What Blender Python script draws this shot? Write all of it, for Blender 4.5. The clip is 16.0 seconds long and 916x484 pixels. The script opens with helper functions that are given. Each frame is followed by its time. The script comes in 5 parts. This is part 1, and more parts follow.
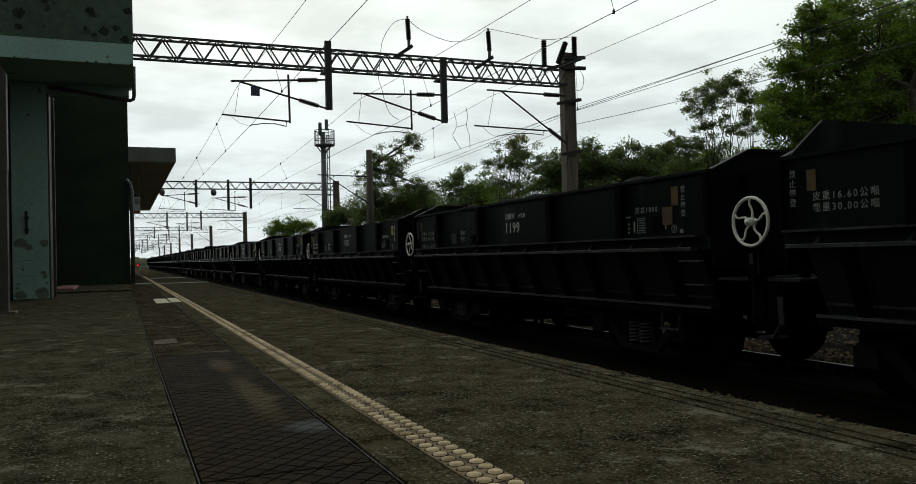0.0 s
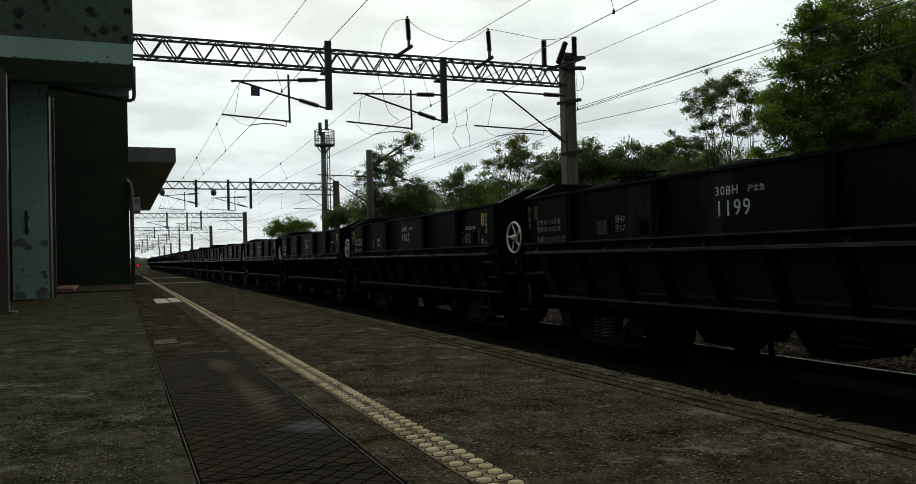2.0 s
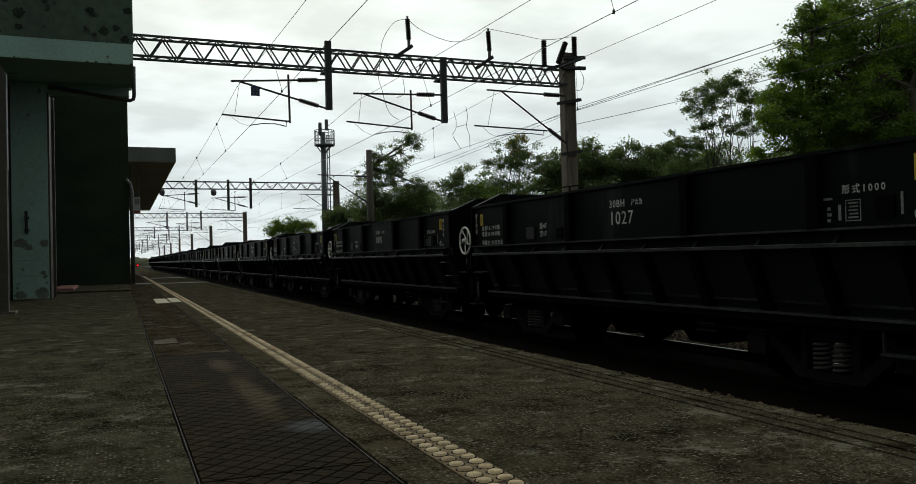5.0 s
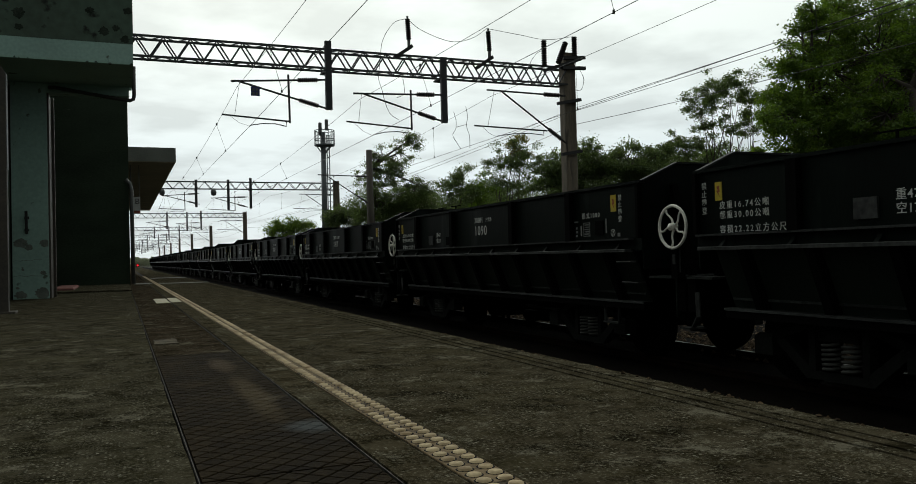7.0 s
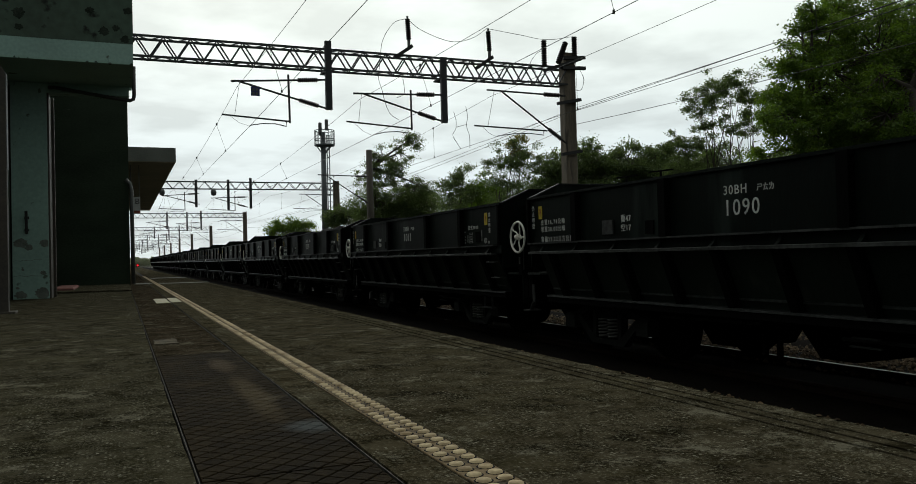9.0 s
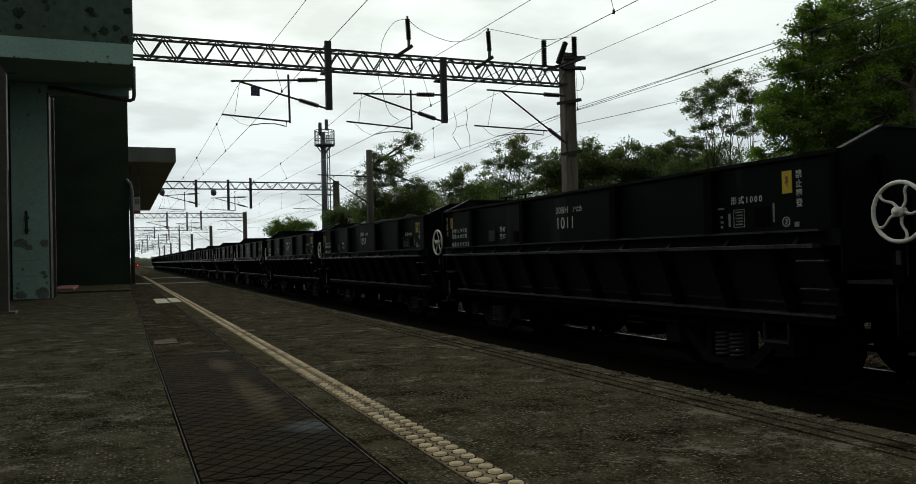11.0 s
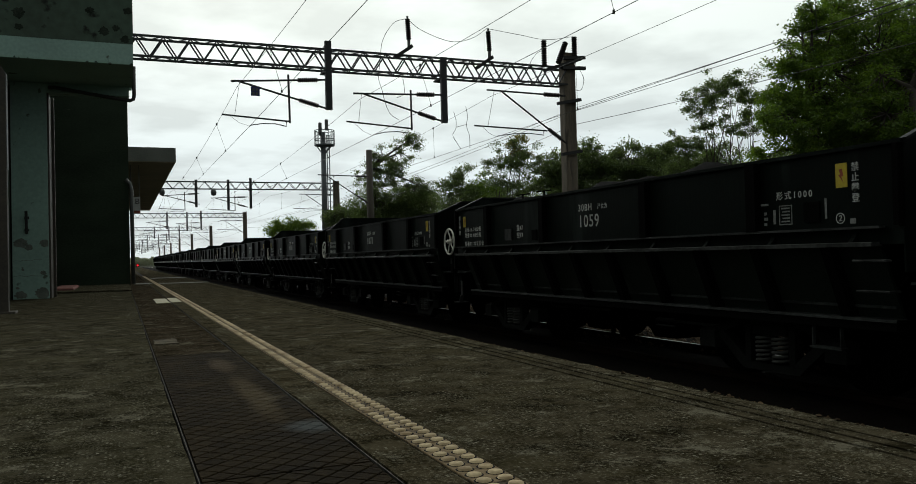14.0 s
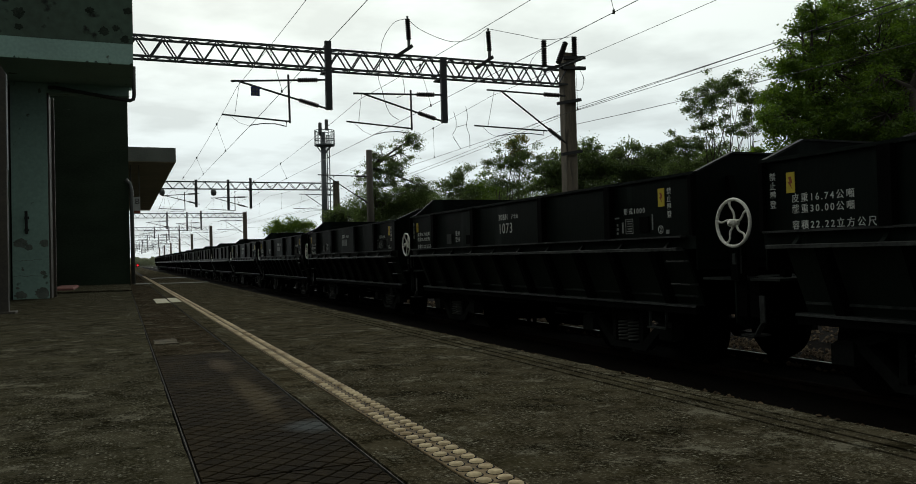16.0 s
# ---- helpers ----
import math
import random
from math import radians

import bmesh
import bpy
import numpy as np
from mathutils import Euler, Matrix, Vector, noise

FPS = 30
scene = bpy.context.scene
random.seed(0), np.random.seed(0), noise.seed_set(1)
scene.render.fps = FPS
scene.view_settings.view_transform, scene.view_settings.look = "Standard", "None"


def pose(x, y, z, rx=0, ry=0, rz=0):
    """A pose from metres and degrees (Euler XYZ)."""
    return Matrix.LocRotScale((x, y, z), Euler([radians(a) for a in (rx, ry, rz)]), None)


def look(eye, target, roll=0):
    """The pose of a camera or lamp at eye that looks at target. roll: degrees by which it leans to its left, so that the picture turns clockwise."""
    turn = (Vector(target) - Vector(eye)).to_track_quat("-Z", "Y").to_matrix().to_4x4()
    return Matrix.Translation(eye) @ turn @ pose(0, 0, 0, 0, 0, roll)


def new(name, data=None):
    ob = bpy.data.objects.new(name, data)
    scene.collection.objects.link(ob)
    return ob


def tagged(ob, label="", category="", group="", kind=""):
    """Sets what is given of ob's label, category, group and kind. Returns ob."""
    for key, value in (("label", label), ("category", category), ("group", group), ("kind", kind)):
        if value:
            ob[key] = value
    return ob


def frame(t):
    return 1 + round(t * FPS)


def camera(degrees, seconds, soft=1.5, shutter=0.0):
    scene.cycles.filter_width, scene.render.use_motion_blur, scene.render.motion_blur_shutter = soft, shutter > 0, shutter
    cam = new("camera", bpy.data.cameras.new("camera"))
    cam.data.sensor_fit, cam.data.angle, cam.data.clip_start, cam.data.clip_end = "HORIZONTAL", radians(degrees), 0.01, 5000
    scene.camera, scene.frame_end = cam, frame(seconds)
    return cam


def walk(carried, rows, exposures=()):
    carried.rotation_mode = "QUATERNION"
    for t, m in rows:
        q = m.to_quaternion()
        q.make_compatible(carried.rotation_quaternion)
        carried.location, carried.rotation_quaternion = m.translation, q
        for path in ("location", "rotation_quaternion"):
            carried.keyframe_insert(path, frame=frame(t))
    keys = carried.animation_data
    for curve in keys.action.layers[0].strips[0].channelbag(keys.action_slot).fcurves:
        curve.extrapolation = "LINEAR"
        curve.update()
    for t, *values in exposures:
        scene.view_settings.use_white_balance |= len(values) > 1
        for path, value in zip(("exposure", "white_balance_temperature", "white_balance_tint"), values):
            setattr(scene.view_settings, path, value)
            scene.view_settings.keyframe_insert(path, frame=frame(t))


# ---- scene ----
# The world's y runs along the tracks, z = 0 is the platform's surface, x points across the tracks.
cam = camera(59.19, 16.0, soft=0.9)
EYE = (0.0, 0.0, 0.475)
YAW, PITCH, LEAN = radians(22.673), radians(0.942), -1.415
AIM = (EYE[0] + math.sin(YAW) * math.cos(PITCH), EYE[1] + math.cos(YAW) * math.cos(PITCH), EYE[2] + math.sin(PITCH))
VIEW = look(EYE, AIM, LEAN)
walk(cam, [(0.0, VIEW), (16.0, VIEW)], exposures=[(0.0, 0.0), (16.0, 0.0)])

# ---- world and light ----
SUN_EL, SUN_AZ = radians(27), radians(6)      # azimuth from +y towards +x
SUN_DIR = Vector((math.sin(SUN_AZ) * math.cos(SUN_EL), math.cos(SUN_AZ) * math.cos(SUN_EL), math.sin(SUN_EL)))


def build_world():
    w = bpy.data.worlds.new("overcast_sky")
    scene.world = w
    w.use_nodes = True
    nt = w.node_tree
    nt.nodes.clear()
    N = nt.nodes.new
    L = nt.links.new
    out, bg = N("ShaderNodeOutputWorld"), N("ShaderNodeBackground")
    sky = N("ShaderNodeTexSky")
    sky.sky_type, sky.sun_disc = "NISHITA", False
    sky.sun_elevation, sky.sun_rotation = SUN_EL, SUN_AZ
    thin = N("ShaderNodeVectorMath")
    thin.operation = "SCALE"
    thin.inputs["Scale"].default_value = 0.05
    L(sky.outputs[0], thin.inputs[0])
    tc = N("ShaderNodeTexCoord")
    dot = N("ShaderNodeVectorMath")
    dot.operation = "DOT_PRODUCT"
    dot.inputs[1].default_value = SUN_DIR
    L(tc.outputs["Generated"], dot.inputs[0])
    # brightness of the cloud cover: strongest where the sun stands behind it
    glow = N("ShaderNodeMapRange")
    glow.interpolation_type = "SMOOTHSTEP"
    for i, v in zip((1, 2, 3, 4), (0.0, 1.0, 0.27, 1.15)):
        glow.inputs[i].default_value = v
    L(dot.outputs["Value"], glow.inputs[0])
    # soft cloud shapes, flattened towards the horizon
    sep = N("ShaderNodeSeparateXYZ")
    L(tc.outputs["Generated"], sep.inputs[0])
    up = N("ShaderNodeMath")
    up.operation = "ADD"
    up.inputs[1].default_value = 0.12
    L(sep.outputs["Z"], up.inputs[0])
    flat = N("ShaderNodeVectorMath")
    flat.operation = "DIVIDE"
    comb = N("ShaderNodeCombineXYZ")
    for i in range(3):
        L(up.outputs[0], comb.inputs[i])
    L(tc.outputs["Generated"], flat.inputs[0])
    L(comb.outputs[0], flat.inputs[1])
    noi = N("ShaderNodeTexNoise")
    noi.inputs["Scale"].default_value = 2.3
    noi.inputs["Detail"].default_value = 5
    noi.inputs["Roughness"].default_value = 0.5
    L(flat.outputs[0], noi.inputs["Vector"])
    shade = N("ShaderNodeMapRange")
    for i, v in zip((1, 2, 3, 4), (0.36, 0.58, 0.80, 1.02)):
        shade.inputs[i].default_value = v
    L(noi.outputs["Fac"], shade.inputs[0])
    mul = N("ShaderNodeMath")
    mul.operation = "MULTIPLY"
    L(glow.outputs[0], mul.inputs[0])
    L(shade.outputs[0], mul.inputs[1])
    # the cover is thicker, greyer and bluer towards the horizon
    low = N("ShaderNodeMapRange")
    low.interpolation_type = "SMOOTHSTEP"
    for i, v in zip((1, 2, 3, 4), (0.02, 0.34, 0.0, 1.0)):
        low.inputs[i].default_value = v
    L(sep.outputs["Z"], low.inputs[0])
    band = N("ShaderNodeMix")
    band.data_type = "RGBA"
    band.inputs[6].default_value, band.inputs[7].default_value = (0.67, 0.76, 0.785, 1), (0.930, 1.0, 0.940, 1)
    L(low.outputs[0], band.inputs[0])
    tint = N("ShaderNodeVectorMath")
    tint.operation = "SCALE"
    L(band.outputs[2], tint.inputs[0])
    L(mul.outputs[0], tint.inputs["Scale"])
    mix = N("ShaderNodeMix")
    mix.data_type = "RGBA"
    mix.inputs["Factor"].default_value = 0.94
    L(thin.outputs[0], mix.inputs[6])
    L(tint.outputs[0], mix.inputs[7])
    L(mix.outputs[2], bg.inputs["Color"])
    bg.inputs["Strength"].default_value = 1.0
    L(bg.outputs[0], out.inputs[0])


build_world()
sun = new("sun", bpy.data.lights.new("sun", "SUN"))
sun.data.energy, sun.data.angle, sun.data.color = 0.5, radians(30), (1.0, 0.98, 0.94)
sun.matrix_world = look((0, 0, 30), Vector((0, 0, 30)) - SUN_DIR)


# ---- materials ----
def material(name, base, second=None, rough=0.8, metal=0.0, scale=3.0, fine=40.0, bump=0.15, spread=0.5, spots=None, spot_scale=6.0, spot_at=(0.58, 0.66), stretch=(1, 1, 1), vary=0.0, spec=0.5, everywhere=False):
    """A surface with broad and fine variation, fine relief and, where spots is given, patches of wear (on WAGON dust
    and sheen) in that colour.
    """
    m = bpy.data.materials.new(name)
    m.use_nodes = True
    nt = m.node_tree
    N, L = nt.nodes.new, nt.links.new
    b = nt.nodes["Principled BSDF"]
    second = second or tuple(c * 0.6 for c in base)
    tc, mp = N("ShaderNodeTexCoord"), N("ShaderNodeMapping")
    mp.inputs["Scale"].default_value = stretch
    L(N("ShaderNodeNewGeometry").outputs["Position"] if everywhere else tc.outputs["Object"], mp.inputs["Vector"])
    n1, n2 = N("ShaderNodeTexNoise"), N("ShaderNodeTexNoise")
    for n, s, d in ((n1, scale, 5), (n2, fine, 4)):
        n.inputs["Scale"].default_value, n.inputs["Detail"].default_value = s, d
        L(mp.outputs[0], n.inputs["Vector"])
    mixv = N("ShaderNodeMath")
    mixv.operation = "MULTIPLY_ADD"
    mixv.inputs[1].default_value = 0.45
    L(n2.outputs["Fac"], mixv.inputs[0])
    half = N("ShaderNodeMath")
    half.operation = "MULTIPLY"
    half.inputs[1].default_value = 0.55
    L(n1.outputs["Fac"], half.inputs[0])
    L(half.outputs[0], mixv.inputs[2])
    ramp = N("ShaderNodeMapRange")
    ramp.inputs[1].default_value, ramp.inputs[2].default_value = 0.5 - spread * 0.3, 0.5 + spread * 0.3
    L(mixv.outputs[0], ramp.inputs[0])
    col = N("ShaderNodeMix")
    col.data_type = "RGBA"
    col.inputs[6].default_value, col.inputs[7].default_value = (*second, 1), (*base, 1)
    L(ramp.outputs[0], col.inputs[0])
    last = col.outputs[2]
    if spots:
        n3 = N("ShaderNodeTexNoise")
        n3.inputs["Scale"].default_value, n3.inputs["Detail"].default_value = spot_scale, 7
        L(mp.outputs[0], n3.inputs["Vector"])
        r3 = N("ShaderNodeMapRange")
        r3.inputs[1].default_value, r3.inputs[2].default_value = spot_at
        L(n3.outputs["Fac"], r3.inputs[0])
        c3 = N("ShaderNodeMix")
        c3.data_type = "RGBA"
        c3.inputs[7].default_value = (*spots, 1)
        L(r3.outputs[0], c3.inputs[0])
        L(last, c3.inputs[6])
        last = c3.outputs[2]
    if vary:
        oi, geo = N("ShaderNodeObjectInfo"), N("ShaderNodeNewGeometry")
        ad = N("ShaderNodeMath")
        ad.operation = "ADD"
        L(oi.outputs["Random"], ad.inputs[0])
        L(geo.outputs["Random Per Island"], ad.inputs[1])
        fr = N("ShaderNodeMath")
        fr.operation = "FRACT"
        L(ad.outputs[0], fr.inputs[0])
        vr = N("ShaderNodeMapRange")
        vr.inputs[3].default_value, vr.inputs[4].default_value = 1 - vary, 1 + vary
        L(fr.outputs[0], vr.inputs[0])
        sc = N("ShaderNodeVectorMath")
        sc.operation = "SCALE"
        L(last, sc.inputs[0])
        L(vr.outputs[0], sc.inputs["Scale"])
        last = sc.outputs[0]
    L(last, b.inputs["Base Color"])
    rr = N("ShaderNodeMapRange")
    rr.inputs[3].default_value, rr.inputs[4].default_value = max(0.05, rough - 0.12), min(1, rough + 0.12)
    L(n1.outputs["Fac"], rr.inputs[0])
    L(rr.outputs[0], b.inputs["Roughness"])
    b.inputs["Metallic"].default_value = metal
    b.inputs["Specular IOR Level"].default_value = spec
    if bump:
        bp = N("ShaderNodeBump")
        bp.inputs["Strength"].default_value, bp.inputs["Distance"].default_value = bump, 0.02
        L(mixv.outputs[0], bp.inputs["Height"])
        L(bp.outputs[0], b.inputs["Normal"])
    return m


def speckled(name, dark, mid, light, amount=0.6, seed=0.0):
    """Worn exposed-aggregate concrete: damp blotches, pale wear and fine light grains."""
    m = bpy.data.materials.new(name)
    m.use_nodes = True
    nt = m.node_tree
    N, L = nt.nodes.new, nt.links.new
    b = nt.nodes["Principled BSDF"]
    tc, mp = N("ShaderNodeTexCoord"), N("ShaderNodeMapping")
    mp.inputs["Location"].default_value = (seed, seed * 0.7, 0)
    L(tc.outputs["Object"], mp.inputs["Vector"])

    def noisy(scale, detail, lo, hi, rough=0.55):
        n, r = N("ShaderNodeTexNoise"), N("ShaderNodeMapRange")
        n.inputs["Scale"].default_value, n.inputs["Detail"].default_value, n.inputs["Roughness"].default_value = scale, detail, rough
        r.inputs[1].default_value, r.inputs[2].default_value = lo, hi
        L(mp.outputs[0], n.inputs["Vector"])
        L(n.outputs["Fac"], r.inputs[0])
        return r.outputs[0]

    def blend(fac, a, c):
        x = N("ShaderNodeMix")
        x.data_type = "RGBA"
        L(fac, x.inputs[0])
        for k, s in ((6, a), (7, c)):
            if isinstance(s, tuple):
                x.inputs[k].default_value = (*s, 1)
            else:
                L(s, x.inputs[k])
        return x.outputs[2]

    def times(a, c):
        x = N("ShaderNodeMath")
        x.operation = "MULTIPLY"
        L(a, x.inputs[0])
        if isinstance(c, float):
            x.inputs[1].default_value = c
        else:
            L(c, x.inputs[1])
        return x.outputs[0]

    def grains(scale, size, share):
        """Single light stones of the aggregate, some of them only."""
        v, near, pick, colour = N("ShaderNodeTexVoronoi"), N("ShaderNodeMapRange"), N("ShaderNodeMapRange"), N("ShaderNodeSeparateColor")
        v.inputs["Scale"].default_value = scale
        L(mp.outputs[0], v.inputs["Vector"])
        near.inputs[1].default_value, near.inputs[2].default_value, near.inputs[3].default_value, near.inputs[4].default_value = size, size * 1.5, 1.0, 0.0
        L(v.outputs["Distance"], near.inputs[0])
        L(v.outputs["Color"], colour.inputs[0])
        pick.inputs[1].default_value, pick.inputs[2].default_value = 1 - share, 1.0
        L(colour.outputs[0], pick.inputs[0])
        return times(near.outputs[0], pick.outputs[0])

    blot = noisy(1.1, 8, 0.38, 0.62, 0.70)
    grit = noisy(48, 6, 0.47, 0.60, 0.80)
    col = blend(blot, dark, mid)
    pits = noisy(34, 6, 0.51, 0.59, 0.75)
    col = blend(times(pits, 0.75), col, tuple(c * 0.35 for c in dark))
    col = blend(times(times(grit, noisy(6, 6, 0.34, 0.62, 0.7)), 0.85), col, tuple(c * q for c, q in zip(mid, (3.3, 3.3, 4.2))))
    col = blend(times(noisy(8.5, 10, 0.47, 0.57, 0.78), 0.75), col, tuple(c * q for c, q in zip(mid, (2.3, 2.3, 2.7))))
    col = blend(times(noisy(5.5, 10, 0.52, 0.60, 0.76), 0.80), col, tuple(c * 0.45 for c in dark))
    worn = noisy(1.9, 11, 0.50, 0.62, 0.78)
    col = blend(times(worn, 0.42), col, tuple(c * 0.62 for c in light))
    scar = noisy(3.6, 13, 0.555, 0.60, 0.82)
    col = blend(times(scar, 0.85), col, (0.150, 0.138, 0.100))
    fine = noisy(105, 4, 0.53, 0.63, 0.7)
    col = blend(times(times(fine, noisy(5, 6, 0.40, 0.60, 0.72)), amount), col, (0.215, 0.200, 0.145))
    col = blend(times(times(grains(95, 0.28, 0.45), noisy(9, 6, 0.42, 0.58, 0.75)), 0.8), col, (0.300, 0.285, 0.225))
    L(col, b.inputs["Base Color"])
    b.inputs["Roughness"].default_value = 0.85
    b.inputs["Specular IOR Level"].default_value = 0.0
    bp = N("ShaderNodeBump")
    bp.inputs["Strength"].default_value, bp.inputs["Distance"].default_value = 0.5, 0.006
    L(grit, bp.inputs["Height"])
    L(bp.outputs[0], b.inputs["Normal"])
    return m


def leaf_material(name, base, second):
    m = material(name, base, second, rough=0.55, scale=0.8, fine=6, bump=0, vary=0.5)
    b = m.node_tree.nodes["Principled BSDF"]
    out = m.node_tree.nodes["Material Output"]
    tr = m.node_tree.nodes.new("ShaderNodeBsdfTranslucent")
    tr.inputs["Color"].default_value = (base[0] * 1.7, base[1] * 1.7, base[2] * 0.9, 1)
    mx = m.node_tree.nodes.new("ShaderNodeMixShader")
    mx.inputs[0].default_value = 0.42
    m.node_tree.links.new(b.outputs[0], mx.inputs[1])
    m.node_tree.links.new(tr.outputs[0], mx.inputs[2])
    m.node_tree.links.new(mx.outputs[0], out.inputs[0])
    return m


def lamp_material(name, colour, strength):
    m = bpy.data.materials.new(name)
    m.use_nodes = True
    b = m.node_tree.nodes["Principled BSDF"]
    b.inputs["Base Color"].default_value = (*colour, 1)
    b.inputs["Emission Color"].default_value = (*colour, 1)
    b.inputs["Emission Strength"].default_value = strength
    return m


CONCRETE = speckled("platform_concrete", (0.0172, 0.0142, 0.0076), (0.0310, 0.0263, 0.0142), (0.110, 0.094, 0.048), 0.75)
CONCRETE_LEFT = speckled("weathered_floor_concrete", (0.0150, 0.0132, 0.0072), (0.0330, 0.0295, 0.0166), (0.110, 0.099, 0.054), 0.65, 3.0)
KERB = speckled("rough_kerb_concrete", (0.0150, 0.0125, 0.0064), (0.038, 0.0325, 0.0178), (0.125, 0.110, 0.072), 0.7, 7.0)
PAVING_PALE = speckled("lime_stained_concrete", (0.0170, 0.0140, 0.0068), (0.036, 0.0298, 0.0155), (0.165, 0.150, 0.102), 0.7, 5.0)
COVER_PLAIN = speckled("plain_trough_cover", (0.0150, 0.0112, 0.0062), (0.0270, 0.0205, 0.0115), (0.060, 0.047, 0.030), 0.35, 11.0)
CRUMB = material("dark_crumbs", (0.120, 0.086, 0.052), (0.012, 0.009, 0.006), rough=0.95, scale=6, fine=60, bump=0.3, vary=0.6, spec=0.02)
COVER = material("trough_cover_brown", (0.0285, 0.0208, 0.0108), (0.0105, 0.0077, 0.0040), rough=0.8, scale=3.5, fine=95, bump=0.4, vary=0.22, spread=0.4, spots=(0.085, 0.070, 0.044), spot_scale=5.0, spot_at=(0.62, 0.74), spec=0.013, everywhere=True)


def stained(m, stains):
    """Adds worn patches with ragged outlines to a material: (x, y, half width, half length, colour, strength) in the world."""
    nt = m.node_tree
    N, L = nt.nodes.new, nt.links.new
    b = nt.nodes["Principled BSDF"]
    geo, noi = N("ShaderNodeNewGeometry"), N("ShaderNodeTexNoise")
    noi.inputs["Scale"].default_value, noi.inputs["Detail"].default_value, noi.inputs["Roughness"].default_value = 14, 8, 0.75
    L(geo.outputs["Position"], noi.inputs["Vector"])
    for x, y, w, h, colour, strength in stains:
        sub, div, ln, add, r, mix = N("ShaderNodeVectorMath"), N("ShaderNodeVectorMath"), N("ShaderNodeVectorMath"), N("ShaderNodeMath"), N("ShaderNodeMapRange"), N("ShaderNodeMix")
        sub.operation, div.operation, ln.operation, add.operation = "SUBTRACT", "DIVIDE", "LENGTH", "ADD"
        sub.inputs[1].default_value, div.inputs[1].default_value = (x, y, 0), (w, h, 1)
        L(geo.outputs["Position"], sub.inputs[0])
        L(sub.outputs[0], div.inputs[0])
        L(div.outputs[0], ln.inputs[0])
        L(ln.outputs["Value"], add.inputs[0])
        L(noi.outputs["Fac"], add.inputs[1])
        r.inputs[1].default_value, r.inputs[2].default_value, r.inputs[3].default_value, r.inputs[4].default_value = 0.95, 1.6, strength, 0.0
        L(add.outputs[0], r.inputs[0])
        mix.data_type = "RGBA"
        L(r.outputs[0], mix.inputs[0])
        L(b.inputs["Base Color"].links[0].from_socket, mix.inputs[6])
        mix.inputs[7].default_value = (*colour, 1)
        L(mix.outputs[2], b.inputs["Base Color"])


stained(COVER, ((0.425, 2.95, 0.055, 0.55, (0.105, 0.082, 0.046), 0.5), (0.415, 3.85, 0.06, 0.30, (0.10, 0.075, 0.045), 0.5), (0.50, 2.30, 0.09, 0.10, (0.080, 0.088, 0.088), 0.7)))
JOINT = material("dark_joint", (0.0035, 0.003, 0.0026), rough=0.95, bump=0.2, spec=0.1)
STEEL_EDGE = material("worn_angle_steel", (0.085, 0.080, 0.068), (0.014, 0.012, 0.010), rough=0.7, metal=0.1, scale=6, spread=0.35, spec=0.06)
TACTILE = material("tactile_stud_yellow", (0.58, 0.465, 0.285), (0.31, 0.235, 0.135), rough=0.75, scale=3, fine=90, bump=0.2, vary=0.15, spots=(0.20, 0.14, 0.075), spot_scale=9, spot_at=(0.51, 0.66), spec=0.1, everywhere=True)
TACTILE_BASE = material("tactile_tile_base", (0.23, 0.168, 0.092), (0.085, 0.060, 0.032), rough=0.85, scale=5, fine=70, bump=0.3, vary=0.15, spots=(0.05, 0.038, 0.022), spot_scale=16, spot_at=(0.54, 0.66), spec=0.1, everywhere=True)
GROUND = material("earth_ground", (0.045, 0.042, 0.03), (0.02, 0.023, 0.015), rough=0.95, scale=0.4, fine=8, bump=0.6, spec=0.02)
BALLAST = material("ballast_stone", (0.210, 0.155, 0.105), (0.060, 0.045, 0.032), rough=0.95, scale=3, fine=30, bump=0.3, vary=0.5, spec=0.03)
RAIL_SIDE = material("rusty_rail", (0.018, 0.012, 0.009), (0.008, 0.006, 0.005), rough=0.9, metal=0.0, scale=8, spec=0.02)
RAIL_TOP = material("polished_rail_head", (0.34, 0.34, 0.33), (0.20, 0.20, 0.19), rough=0.42, metal=0.85, bump=0)
SLEEPER = material("concrete_sleeper", (0.16, 0.15, 0.13), (0.07, 0.065, 0.055), rough=0.9, scale=4)
# its spots are upright streaks of dust and sky sheen, painted on
WAGON = material("black_wagon_paint", (0.0034, 0.0068, 0.0050), (0.0010, 0.0019, 0.0014), rough=0.5, scale=1.6, fine=25, bump=0.12, spread=0.6, spots=(0.024, 0.032, 0.028), spot_scale=2.0, spot_at=(0.56, 0.80), stretch=(1, 1.5, 0.24), spec=0.06)
# paler than WAGON: light bounced onto the lower sheets, mixed into the paint
HOPPER = material("lit_hopper_paint", (0.0090, 0.0150, 0.0105), (0.0032, 0.0055, 0.0040), rough=0.55, scale=1.4, fine=30, bump=0.15, spread=0.6, spots=(0.034, 0.036, 0.030), spot_scale=3.5, spot_at=(0.60, 0.74), stretch=(1, 1, 0.4), spec=0.22)
BOGIE = material("dusty_bogie_steel", (0.0100, 0.0112, 0.0100), (0.0026, 0.0028, 0.0026), rough=0.8, scale=5, fine=40, bump=0.2, spread=0.5, spec=0.08)
